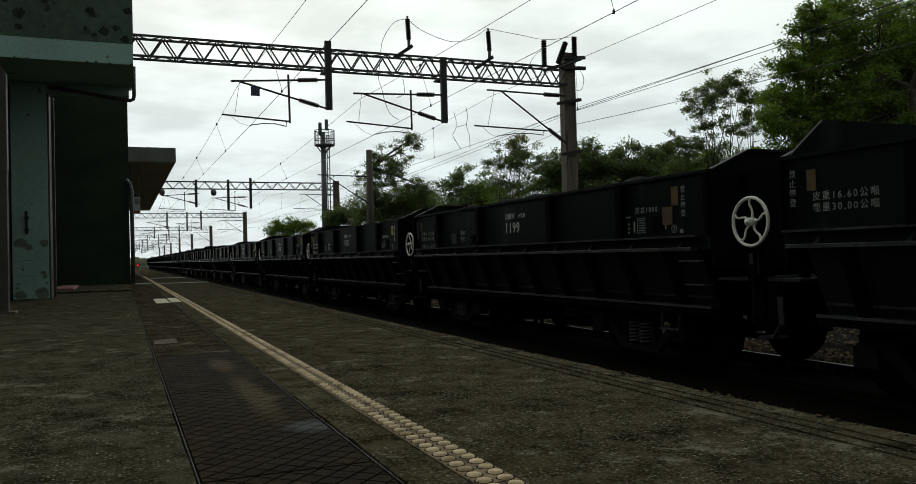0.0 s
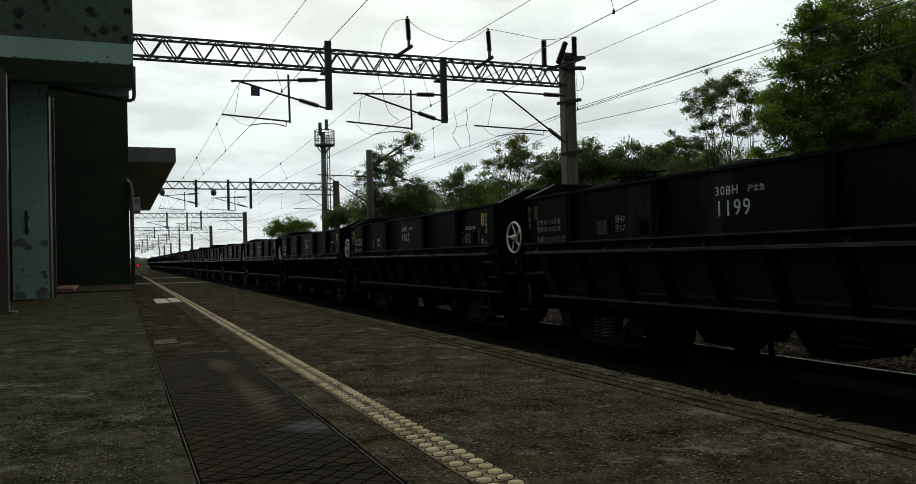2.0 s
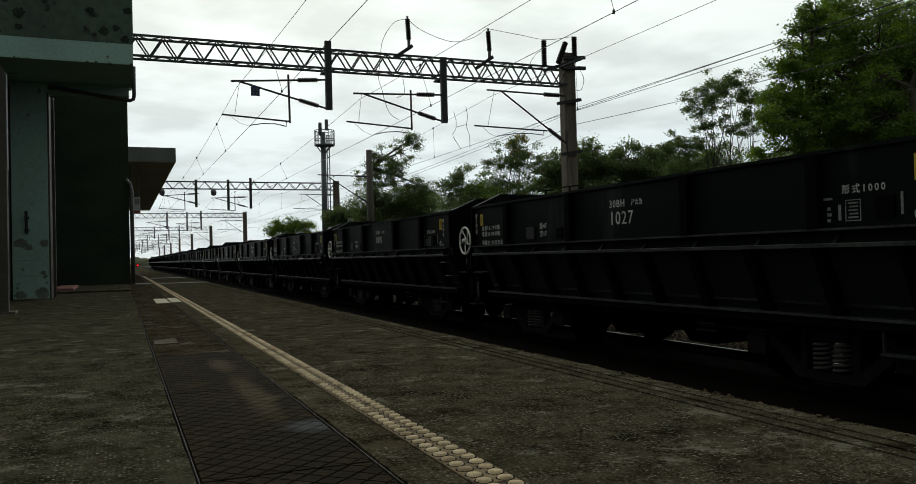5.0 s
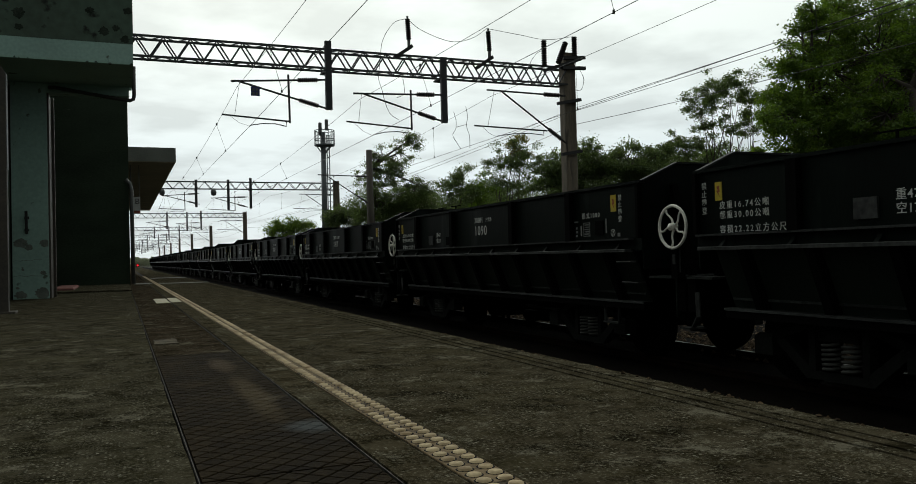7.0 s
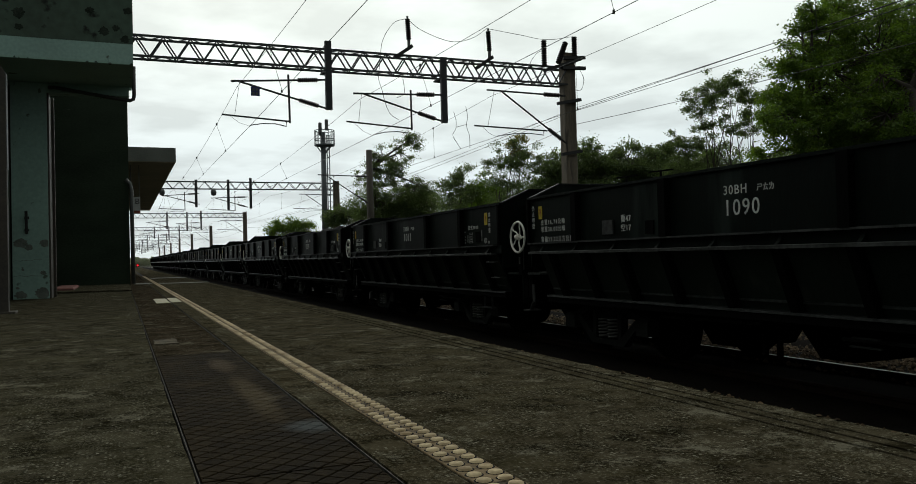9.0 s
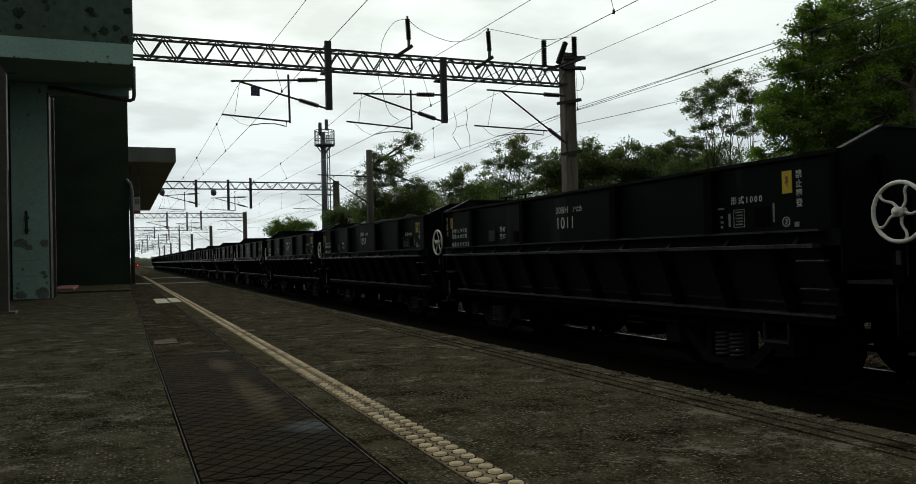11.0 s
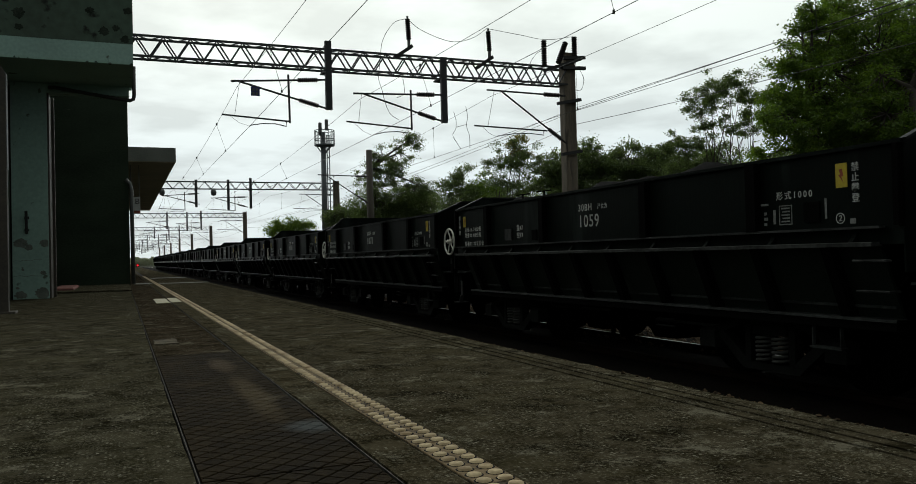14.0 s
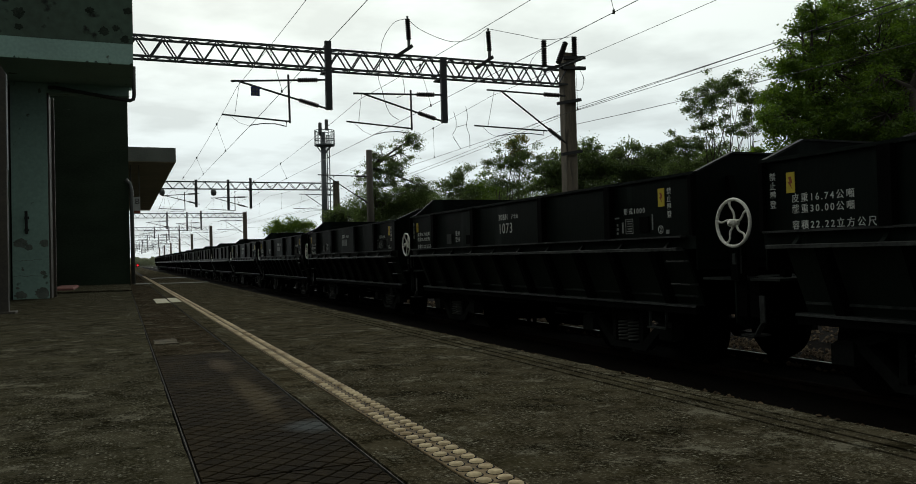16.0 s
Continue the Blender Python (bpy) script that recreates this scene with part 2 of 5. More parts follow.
# lighter black for sills, caps and decks: edges catching sky light, painted in
SILL_LIT = material("lit_sill_paint", (0.036, 0.040, 0.038), (0.008, 0.009, 0.0085), rough=0.6, scale=1.8, fine=16, bump=0.15, spread=0.3, spec=0.12)
# darker copy of the wagon black: shade of ribs, posts and underframe painted in
WAGON_DARK = material("shaded_wagon_black", (0.0026, 0.0027, 0.0025), (0.0012, 0.0012, 0.0012), rough=0.85, scale=4, bump=0.2, spec=0.03)
# worn ledge paint made paler to hold the light along its edges
WAGON_LIT_EDGE = material("lit_worn_ledge_paint", (0.046, 0.048, 0.046), (0.009, 0.010, 0.0095), rough=0.5, scale=2.2, fine=20, bump=0.15, spread=0.35, spec=0.25)
SPRING = material("spring_steel", (0.070, 0.072, 0.066), (0.030, 0.030, 0.028), rough=0.55, metal=0.2, spec=0.15)
COAL = material("coal", (0.006, 0.006, 0.006), (0.002, 0.002, 0.002), rough=0.95, scale=8, fine=30, bump=0.9, spec=0.02)
LETTER = material("stencil_white", (0.66, 0.67, 0.63), (0.36, 0.37, 0.34), rough=0.7, scale=9, fine=60, bump=0)
LETTER_DIM = material("faded_stencil", (0.30, 0.305, 0.29), (0.10, 0.105, 0.10), rough=0.8, scale=12, fine=60, bump=0)
HAND_WHITE = material("brake_wheel_paint", (0.86, 0.84, 0.76), (0.62, 0.60, 0.52), rough=0.55, scale=9, bump=0.1, spots=(0.2, 0.15, 0.1), spot_scale=14, spot_at=(0.66, 0.74))
YELLOW = material("warning_yellow", (0.56, 0.43, 0.022), (0.40, 0.30, 0.02), rough=0.5, bump=0)
RED = material("warning_red", (0.30, 0.06, 0.025), rough=0.5, bump=0)
RUST = material("rust_primer", (0.130, 0.078, 0.022), (0.055, 0.032, 0.013), rough=0.85)
GALV = material("galvanised_lattice", (0.055, 0.06, 0.062), (0.03, 0.033, 0.034), rough=0.65, metal=0.3, scale=5, bump=0.1)
ARM = material("dark_cantilever_tube", (0.035, 0.036, 0.037), (0.02, 0.02, 0.02), rough=0.6, metal=0.3)
INSULATOR = material("brown_porcelain", (0.030, 0.026, 0.026), (0.015, 0.013, 0.013), rough=0.3, bump=0)
WIRE = material("weathered_copper_wire", (0.045, 0.045, 0.043), rough=0.6, metal=0.4, bump=0)
MAST = material("mast_concrete", (0.215, 0.180, 0.135), (0.085, 0.070, 0.052), rough=0.9, scale=1.5, fine=30, bump=0.3, stretch=(5, 5, 0.5), spots=(0.055, 0.045, 0.038), spot_scale=2.5, spot_at=(0.54, 0.70))
POLE = material("dark_pole_concrete", (0.12, 0.105, 0.085), (0.055, 0.048, 0.04), rough=0.9, scale=1.5, fine=30, bump=0.3, stretch=(4, 4, 0.5))
TOWER_STEEL = material("tower_galvanised", (0.16, 0.18, 0.19), (0.09, 0.10, 0.11), rough=0.6, metal=0.3, scale=2)
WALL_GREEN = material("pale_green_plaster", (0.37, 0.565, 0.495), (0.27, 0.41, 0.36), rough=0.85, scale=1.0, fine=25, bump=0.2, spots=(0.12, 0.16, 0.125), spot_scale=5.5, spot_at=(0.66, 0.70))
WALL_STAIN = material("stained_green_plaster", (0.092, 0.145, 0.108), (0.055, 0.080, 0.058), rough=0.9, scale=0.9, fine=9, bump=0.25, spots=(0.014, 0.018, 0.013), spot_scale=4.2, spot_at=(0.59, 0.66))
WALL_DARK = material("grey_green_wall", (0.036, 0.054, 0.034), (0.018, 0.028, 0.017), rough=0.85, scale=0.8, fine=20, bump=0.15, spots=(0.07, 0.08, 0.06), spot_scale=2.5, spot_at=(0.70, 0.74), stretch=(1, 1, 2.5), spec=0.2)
SOFFIT = material("soffit_plaster", (0.14, 0.16, 0.145), (0.08, 0.09, 0.08), rough=0.9, scale=1.2)
ROOF_EDGE = material("canopy_edge_concrete", (0.23, 0.245, 0.215), (0.12, 0.13, 0.115), rough=0.9, scale=1.5, bump=0.2)
BROWN_METAL = material("brown_painted_steel", (0.062, 0.052, 0.038), (0.030, 0.026, 0.020), rough=0.6, scale=3)
PIPE = material("grey_pipe", (0.13, 0.135, 0.13), (0.07, 0.075, 0.07), rough=0.5, scale=4)
PINK = material("faded_red_paint", (0.26, 0.10, 0.085), (0.16, 0.07, 0.06), rough=0.8)
BLACK = material("black_iron", (0.012, 0.012, 0.012), rough=0.6, bump=0.05)
BARK = material("bark", (0.075, 0.062, 0.048), (0.035, 0.028, 0.022), rough=0.95, scale=3, fine=20, bump=0.6, stretch=(3, 3, 0.7))
LEAF_BRIGHT = leaf_material("fresh_leaf", (0.115, 0.190, 0.016), (0.040, 0.075, 0.008))
LEAF_MID = leaf_material("leaf", (0.105, 0.178, 0.019), (0.028, 0.055, 0.008))
LEAF_DARK = leaf_material("dark_leaf", (0.094, 0.138, 0.050), (0.040, 0.062, 0.024))
UNDERSIDE = material("paled_canopy_underside", (0.74, 0.64, 0.50), (0.52, 0.45, 0.35), rough=0.9, scale=1.2)
# near-black stone colour: the shade under the train is put in here
BED_SHADED = material("ballast_bed", (0.0080, 0.0064, 0.0048), (0.003, 0.0025, 0.002), rough=0.95, scale=9, fine=45, bump=0.8, spec=0.02)
# grey instead of leaf green: distance haze is put into this colour
WOODS = leaf_material("haze_tinted_leaf", (0.15, 0.165, 0.17), (0.11, 0.125, 0.13))
LEAF_YELLOW = leaf_material("yellowing_leaf", (0.150, 0.140, 0.040), (0.070, 0.078, 0.026))
MOULD = material("black_mould", (0.052, 0.068, 0.052), (0.012, 0.016, 0.012), rough=0.95, scale=8, fine=60, bump=0.4, spec=0.05)
DRAIN = material("dark_drain_pipe", (0.050, 0.050, 0.044), (0.025, 0.025, 0.022), rough=0.55, scale=4)
PLASTER = material("bare_plaster", (0.23, 0.26, 0.225), (0.11, 0.125, 0.105), rough=0.95, scale=9, fine=60, bump=0.5)
PATCH = material("worn_cover_patch", (0.125, 0.108, 0.075), (0.035, 0.029, 0.019), rough=0.9, scale=14, fine=80, spread=0.3, spec=0.03)
PAINT_LINE = material("worn_floor_paint", (0.16, 0.16, 0.13), (0.06, 0.058, 0.046), rough=0.85, scale=5, fine=60, spread=0.3)
YELLOW_TILE = material("pale_yellow_tile", (0.42, 0.38, 0.20), (0.28, 0.25, 0.14), rough=0.7, scale=4, fine=60)
BLUE_PLATE = material("blue_enamel", (0.02, 0.035, 0.16), (0.015, 0.025, 0.11), rough=0.4, bump=0)
PAPER_WHITE = material("white_enamel", (0.6, 0.62, 0.6), (0.45, 0.46, 0.45), rough=0.5, bump=0)
RED_LAMP = lamp_material("red_signal_light", (1.0, 0.02, 0.03), 1.6)


# ---- mesh tools ----
class Mesh:
    """Collects vertices and faces of one part."""

    def __init__(self):
        self.v, self.f = [], []

    def add(self, verts, faces):
        n = len(self.v)
        self.v += [tuple(p) for p in verts]
        self.f += [tuple(i + n for i in f) for f in faces]
        return self

    def box(self, x0, x1, y0, y1, z0, z1):
        v = [(x, y, z) for z in (z0, z1) for x, y in ((x0, y0), (x1, y0), (x1, y1), (x0, y1))]
        return self.add(v, [(3, 2, 1, 0), (4, 5, 6, 7), (0, 1, 5, 4), (1, 2, 6, 5), (2, 3, 7, 6), (3, 0, 4, 7)])

    def block(self, x0, x1, y0, y1, z0, z1, c=0.01):
        """A box with chamfered upper edges."""
        v = [(x0, y0, z0), (x1, y0, z0), (x1, y1, z0), (x0, y1, z0), (x0, y0, z1 - c), (x1, y0, z1 - c), (x1, y1, z1 - c), (x0, y1, z1 - c),
             (x0 + c, y0 + c, z1), (x1 - c, y0 + c, z1), (x1 - c, y1 - c, z1), (x0 + c, y1 - c, z1)]
        return self.add(v, [(3, 2, 1, 0), (0, 1, 5, 4), (1, 2, 6, 5), (2, 3, 7, 6), (3, 0, 4, 7), (4, 5, 9, 8), (5, 6, 10, 9), (6, 7, 11, 10), (7, 4, 8, 11), (8, 9, 10, 11)])

    def bar(self, p, q, w, h=None, up=(0, 0, 1)):
        """A straight bar of rectangular section from p to q."""
        h = h or w
        p, q, up = Vector(p), Vector(q), Vector(up)
        d = (q - p).normalized()
        if abs(d.dot(up)) > 0.98:
            up = Vector((0, 1, 0))
        s = d.cross(up).normalized() * (w / 2)
        u = s.cross(d).normalized() * (h / 2)
        v = [a + i * s + j * u for a in (p, q) for i, j in ((-1, -1), (1, -1), (1, 1), (-1, 1))]
        return self.add(v, [(0, 1, 2, 3), (7, 6, 5, 4), (0, 4, 5, 1), (1, 5, 6, 2), (2, 6, 7, 3), (3, 7, 4, 0)])

    def tube(self, pts, radii, n=8, caps=True):
        """A round tube along points, of one radius or one for each point."""
        pts = [Vector(p) for p in pts]
        if not isinstance(radii, (list, tuple)):
            radii = [radii] * len(pts)
        rings = []
        ref = None
        for i, p in enumerate(pts):
            d = (pts[min(i + 1, len(pts) - 1)] - pts[max(i - 1, 0)]).normalized()
            if ref is None:
                ref = d.orthogonal().normalized()
            ref = (ref - d * ref.dot(d))
            ref = ref.normalized() if ref.length > 1e-5 else d.orthogonal().normalized()
            b = d.cross(ref)
            rings.append([p + radii[i] * (math.cos(a) * ref + math.sin(a) * b) for a in (2 * math.pi * k / n for k in range(n))])
        f = []
        for i in range(len(pts) - 1):
            for k in range(n):
                f.append((i * n + k, i * n + (k + 1) % n, (i + 1) * n + (k + 1) % n, (i + 1) * n + k))
        if caps:
            f += [tuple(reversed(range(n))), tuple((len(pts) - 1) * n + k for k in range(n))]
        return self.add([p for r in rings for p in r], f)

    def prism(self, outline, axis, a, b):
        """A closed outline of 2D points, drawn out along an axis (0 x, 1 y, 2 z) from a to b."""
        def at(p, t):
            q = list(p)
            q.insert(axis, t)
            return tuple(q)
        n = len(outline)
        v = [at(p, a) for p in outline] + [at(p, b) for p in outline]
        f = [tuple(reversed(range(n))), tuple(range(n, 2 * n))] + [(i, (i + 1) % n, n + (i + 1) % n, n + i) for i in range(n)]
        return self.add(v, f)

    def ring(self, centre, axis, R, r, n=28, m=8):
        c, ax = Vector(centre), Vector(axis).normalized()
        e = ax.orthogonal().normalized()
        g = ax.cross(e)
        v, f = [], []
        for i in range(n):
            a = 2 * math.pi * i / n
            d = math.cos(a) * e + math.sin(a) * g
            for k in range(m):
                t = 2 * math.pi * k / m
                v.append(c + d * (R + r * math.cos(t)) + ax * (r * math.sin(t)))
        for i in range(n):
            for k in range(m):
                f.append((i * m + k, ((i + 1) % n) * m + k, ((i + 1) % n) * m + (k + 1) % m, i * m + (k + 1) % m))
        return self.add(v, f)

    def data(self, name, mat, smooth=False):
        me = bpy.data.meshes.new(name)
        me.from_pydata(self.v, [], self.f)
        me.materials.append(mat)
        bm = bmesh.new()
        bm.from_mesh(me)
        bmesh.ops.recalc_face_normals(bm, faces=bm.faces)
        bm.to_mesh(me)
        bm.free()
        if smooth:
            me.polygons.foreach_set("use_smooth", [True] * len(me.polygons))
        return me


def part(name, mesh, mat, parent, label="", smooth=False):
    ob = new(name, mesh.data(name, mat, smooth) if isinstance(mesh, Mesh) else mesh)
    ob.parent = parent
    return tagged(ob, label)


def thing(name, at, label, category, group="", kind=""):
    ob = new(name)
    ob.location = at
    return tagged(ob, label, category, group, kind)


def solid(name, mesh, mat, label, category, group="", kind="", smooth=False):
    return tagged(new(name, mesh.data(name, mat, smooth)), label, category, group, kind)


def lettering(text, size, mat, spacing=1.0, bold=0.0):
    """Flat lettering as a mesh: it reads along local x, stands up along local z, faces -y; its lower left corner is at the origin."""
    cu = bpy.data.curves.new("lettering", "FONT")
    cu.body, cu.size, cu.space_character, cu.extrude, cu.offset = text, size, spacing, 0.0015, bold
    cu.resolution_u = 3
    ob = bpy.data.objects.new("lettering", cu)
    scene.collection.objects.link(ob)
    bpy.context.view_layer.update()
    me = bpy.data.meshes.new_from_object(ob.evaluated_get(bpy.context.evaluated_depsgraph_get()))
    bpy.data.objects.remove(ob)
    me.transform(Matrix.Rotation(radians(90), 4, "X"))
    me.materials.clear()
    me.materials.append(mat)
    return me


# ---- the ground, the platform and the tracks ----
RAIL_Z = -0.77
TRACK_X = 6.4


def build_ground():
    m = Mesh().add([(-2500, -2500, -0.98), (2500, -2500, -0.98), (2500, 2500, -0.98), (-2500, 2500, -0.98)], [(0, 1, 2, 3)])
    solid("ground", m, GROUND, "dark earthy ground beside the railway", "ground", kind="structure")
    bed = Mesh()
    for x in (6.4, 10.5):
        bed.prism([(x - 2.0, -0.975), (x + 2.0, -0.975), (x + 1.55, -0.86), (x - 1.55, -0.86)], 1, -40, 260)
    solid("ballast_bed", bed, BED_SHADED, "grey-brown crushed stone ballast under the tracks, darkened for train shade", "ballast", kind="structure")


def build_stones():
    rnd = random.Random(5)
    m = Mesh()
    for _ in range(13000):
        y = 3.5 + 22 * rnd.random() ** 1.4
        x = rnd.uniform(6.9, 9.2) if rnd.random() < 0.75 else rnd.uniform(9.2, 11.5)
        c = Vector((x, y, (-0.86 if abs(x - 6.4) < 1.55 or abs(x - 10.5) < 1.55 else -0.93) + rnd.uniform(-0.02, 0.03)))
        r = rnd.uniform(0.02, 0.05)
        v = [c + Vector((rnd.uniform(0.6, 1) * r * a, rnd.uniform(0.6, 1) * r * b, rnd.uniform(0.5, 0.9) * r * d)) for a, b, d in ((1, 0, 0), (-1, 0, 0), (0, 1, 0), (0, -1, 0), (0, 0, 1), (0, 0, -1))]
        m.add(v, [(0, 2, 4), (2, 1, 4), (1, 3, 4), (3, 0, 4), (2, 0, 5), (1, 2, 5), (3, 1, 5), (0, 3, 5)])
    solid("ballast_stones", m, BALLAST, "loose angular ballast stones between the rails", "ballast", kind="stuff")


def build_track(x):
    t = thing("railway_track", (x, 0, -0.9), "narrow-gauge track with worn rails on concrete sleepers", "track", kind="structure")
    for s in (-1, 1):
        prof = [(-0.06, 0), (0.06, 0), (0.06, 0.012), (0.012, 0.03), (0.012, 0.095), (0.033, 0.105), (0.033, 0.128), (-0.033, 0.128), (-0.033, 0.105), (-0.012, 0.095), (-0.012, 0.03), (-0.06, 0.012)]
        r = part("rail", Mesh().prism([(s * 0.566 + a, b) for a, b in prof], 1, -40, 260), RAIL_SIDE, t, "rusty rail")
        # near head gets the dark rail colour to stand in for wagon shade
        part("rail_head", Mesh().box(s * 0.566 - 0.026, s * 0.566 + 0.026, -40, 260, 0.1283, 0.1305), RAIL_TOP if s > 0 else RAIL_SIDE, r, "polished rail head" if s > 0 else "near rail head, darkened as shade")
    sl = Mesh().block(-1.0, 1.0, -0.11, 0.11, -0.06, 0.01, 0.02).data("sleeper", SLEEPER)
    for i in range(110):
        o = part("sleeper", sl, SLEEPER, t)
        o.location = (0, -4 + 0.65 * i, -0.008)
    return t


def worn_strip(x0, x1, chip0, chip1, seed):
    """Outline of a long slab whose long edges are chipped inwards by up to the depths given."""
    rnd = random.Random(seed)
    off = Vector((seed * 7.3, 0, 0))
    ys = [-14.0] + [0.5 + 0.06 * i for i in range(330)] + [22 + 4.0 * i for i in range(33)]

    def chip(y, deep, k):
        n = 0.5 + 0.55 * noise.noise(off + Vector((k, y * 1.1, 0))) + 0.45 * noise.noise(off + Vector((k, y * 7, 3)))
        return deep * min(1.0, max(0.0, n)) if deep else 0.0
    return [(x1 - chip(y, chip1, 1.7), y) for y in ys] + [(x0 + chip(y, chip0, 5.1), y) for y in reversed(ys)]


def build_platform():
    p = thing("platform", (0, 0, 0), "grey weathered concrete station platform", "platform", kind="structure")
    part("platform_body", Mesh().box(-9, 1.872, -14, 150, -0.97, -0.035), KERB, p, "rough concrete platform body")
    part("floor_slab", Mesh().prism(worn_strip(-9, 0.145, 0, 0.010, 3), 2, -0.035, 0.0), CONCRETE_LEFT, p, "dark concrete floor beside the building")
    part("paving_strip", Mesh().prism(worn_strip(0.54, 0.662, 0.014, 0, 4), 2, -0.035, 0.0), PAVING_PALE, p, "lime-stained concrete strip")
    part("paving_slab", Mesh().box(0.768, 1.597, -14, 150, -0.035, 0.0), CONCRETE, p, "stained concrete paving")
    for a, b in ((1.6135, 1.6565), (1.673, 1.7125)):
        part("groove_strip", Mesh().box(a, b, -14, 150, -0.035, 0.0), CONCRETE, p)
    # black sheet over the lit concrete: the grooves' shade is put in as colour
    part("groove_bed", Mesh().box(1.5975, 1.735, -14, 150, -0.0345, -0.024), JOINT, p, "groove bottom darkened as shade")
    part("edge_strip", Mesh().prism(worn_strip(1.729, 1.822, 0.003, 0.038, 5), 2, -0.035, -0.001), KERB, p, "crumbling concrete platform edge")
    return p


def build_crumbs():
    rnd = random.Random(8)
    m = Mesh()
    for _ in range(2600):
        y = 1 + 27 * rnd.random() ** 1.5
        x = min(1.868, 1.800 + abs(rnd.gauss(0, 0.036)) - 0.012 * rnd.random())
        c = Vector((x, y, -0.030 + 0.030 * max(0.0, (1.868 - x) / 0.07)))
        r = 0.0022 + 0.0115 * rnd.random() ** 2.6
        v = [c + Vector((rnd.uniform(0.6, 1) * r * a, rnd.uniform(0.6, 1.3) * r * b, rnd.uniform(0.4, 0.9) * r * d)) for a, b, d in ((1, 0, 0), (-1, 0, 0), (0, 1, 0), (0, -1, 0), (0, 0, 1), (0, 0, -1))]
        m.add(v, [(0, 2, 4), (2, 1, 4), (1, 3, 4), (3, 0, 4), (2, 0, 5), (1, 2, 5), (3, 1, 5), (0, 3, 5)])
    solid("edge_gravel", m, CRUMB, "loose gravel and crumbs along the platform edge", "gravel", kind="stuff")


def build_trough():
    t = thing("cable_trough", (0, 0, 0), "long cable trough with brown lattice-pattern cover slabs", "cable trough", kind="structure")
    part("trough_bed", Mesh().box(0.1455, 0.5385, -14, 90, -0.035, -0.010), JOINT, t, "dark joints between the lozenges")
    part("edge_angle", Mesh().box(0.1455, 0.1478, -14, 90, -0.006, 0.0005), STEEL_EDGE, t, "worn steel edge angle")
    part("edge_angle", Mesh().box(0.5362, 0.5385, -14, 90, -0.006, 0.0005), STEEL_EDGE, t, "worn steel edge angle")
    return t


def build_tactile(platform):
    s = part("tactile_strip", Mesh().box(0.6645, 0.7655, -14, 60, -0.035, -0.002), JOINT, platform, "pale yellow tactile tile strip")
    tile = Mesh().block(0.001, 0.0985, 0.001, 0.199, -0.0015, 0.003, 0.0015).data("tile", TACTILE_BASE)
    prof = [(0.0215, 0.0002), (0.0170, 0.0003), (0.0160, 0.0036), (0.0090, 0.0054)]

    def disc(m, cx, cy, n=12):
        v = [(cx + r * math.cos(2 * math.pi * i / n), cy + r * math.sin(2 * math.pi * i / n), z + 0.003) for r, z in prof for i in range(n)] + [(cx, cy, 0.009)]
        f = [(j * n + i, j * n + (i + 1) % n, (j + 1) * n + (i + 1) % n, (j + 1) * n + i) for j in range(3) for i in range(n)] + [(3 * n + i, 3 * n + (i + 1) % n, 4 * n) for i in range(n)]
        m.add(v, f)
    one = Mesh()
    disc(one, 0, 0)
    one = one.data("stud", TACTILE, True)
    # dark ring round each stud: dirt and contact shadow put into the colour
    one.materials.append(JOINT)
    for f in one.polygons:
        if max(one.vertices[i].co.z for i in f.vertices) < 0.0034:
            f.material_index = 1
    rest, tiles = Mesh(), Mesh()
    for k in range(150):
        y = 0.72 + 0.2 * k
        if k < 60:
            part("tile", tile, TACTILE_BASE, s).location = (0.6655, y, 0)
        else:
            tiles.block(0.6665, 0.764, y + 0.001, y + 0.199, -0.0015, 0.003, 0.0015)
        for j in range(4):
            for cx in (0.6905, 0.7405):
                if k < 37:
                    part("stud", one, TACTILE, s).location = (cx, y + 0.025 + 0.05 * j, 0)
                else:
                    disc(rest, cx, y + 0.025 + 0.05 * j, 8)
    tagged(part("far_tile", tiles, TACTILE_BASE, s), kind="stuff")
    far = tagged(part("far_stud", rest, TACTILE, s), kind="stuff").data
    far.materials.append(JOINT)
    for f in far.polygons:
        if max(far.vertices[i].co.z for i in f.vertices) < 0.0034:
            f.material_index = 1


def clipped(poly, x0, x1, y0, y1):
    for ax, lim, sgn in ((0, x0, 1), (0, x1, -1), (1, y0, 1), (1, y1, -1)):
        out = []
        for i, p in enumerate(poly):
            q = poly[i - 1]
            a, b = sgn * (p[ax] - lim), sgn * (q[ax] - lim)
            if (a >= 0) != (b >= 0):
                t = b / (b - a)
                out.append((q[0] + (p[0] - q[0]) * t, q[1] + (p[1] - q[1]) * t))
            if a >= 0:
                out.append(p)
        poly = out
        if len(poly) < 3:
            return []
    return poly


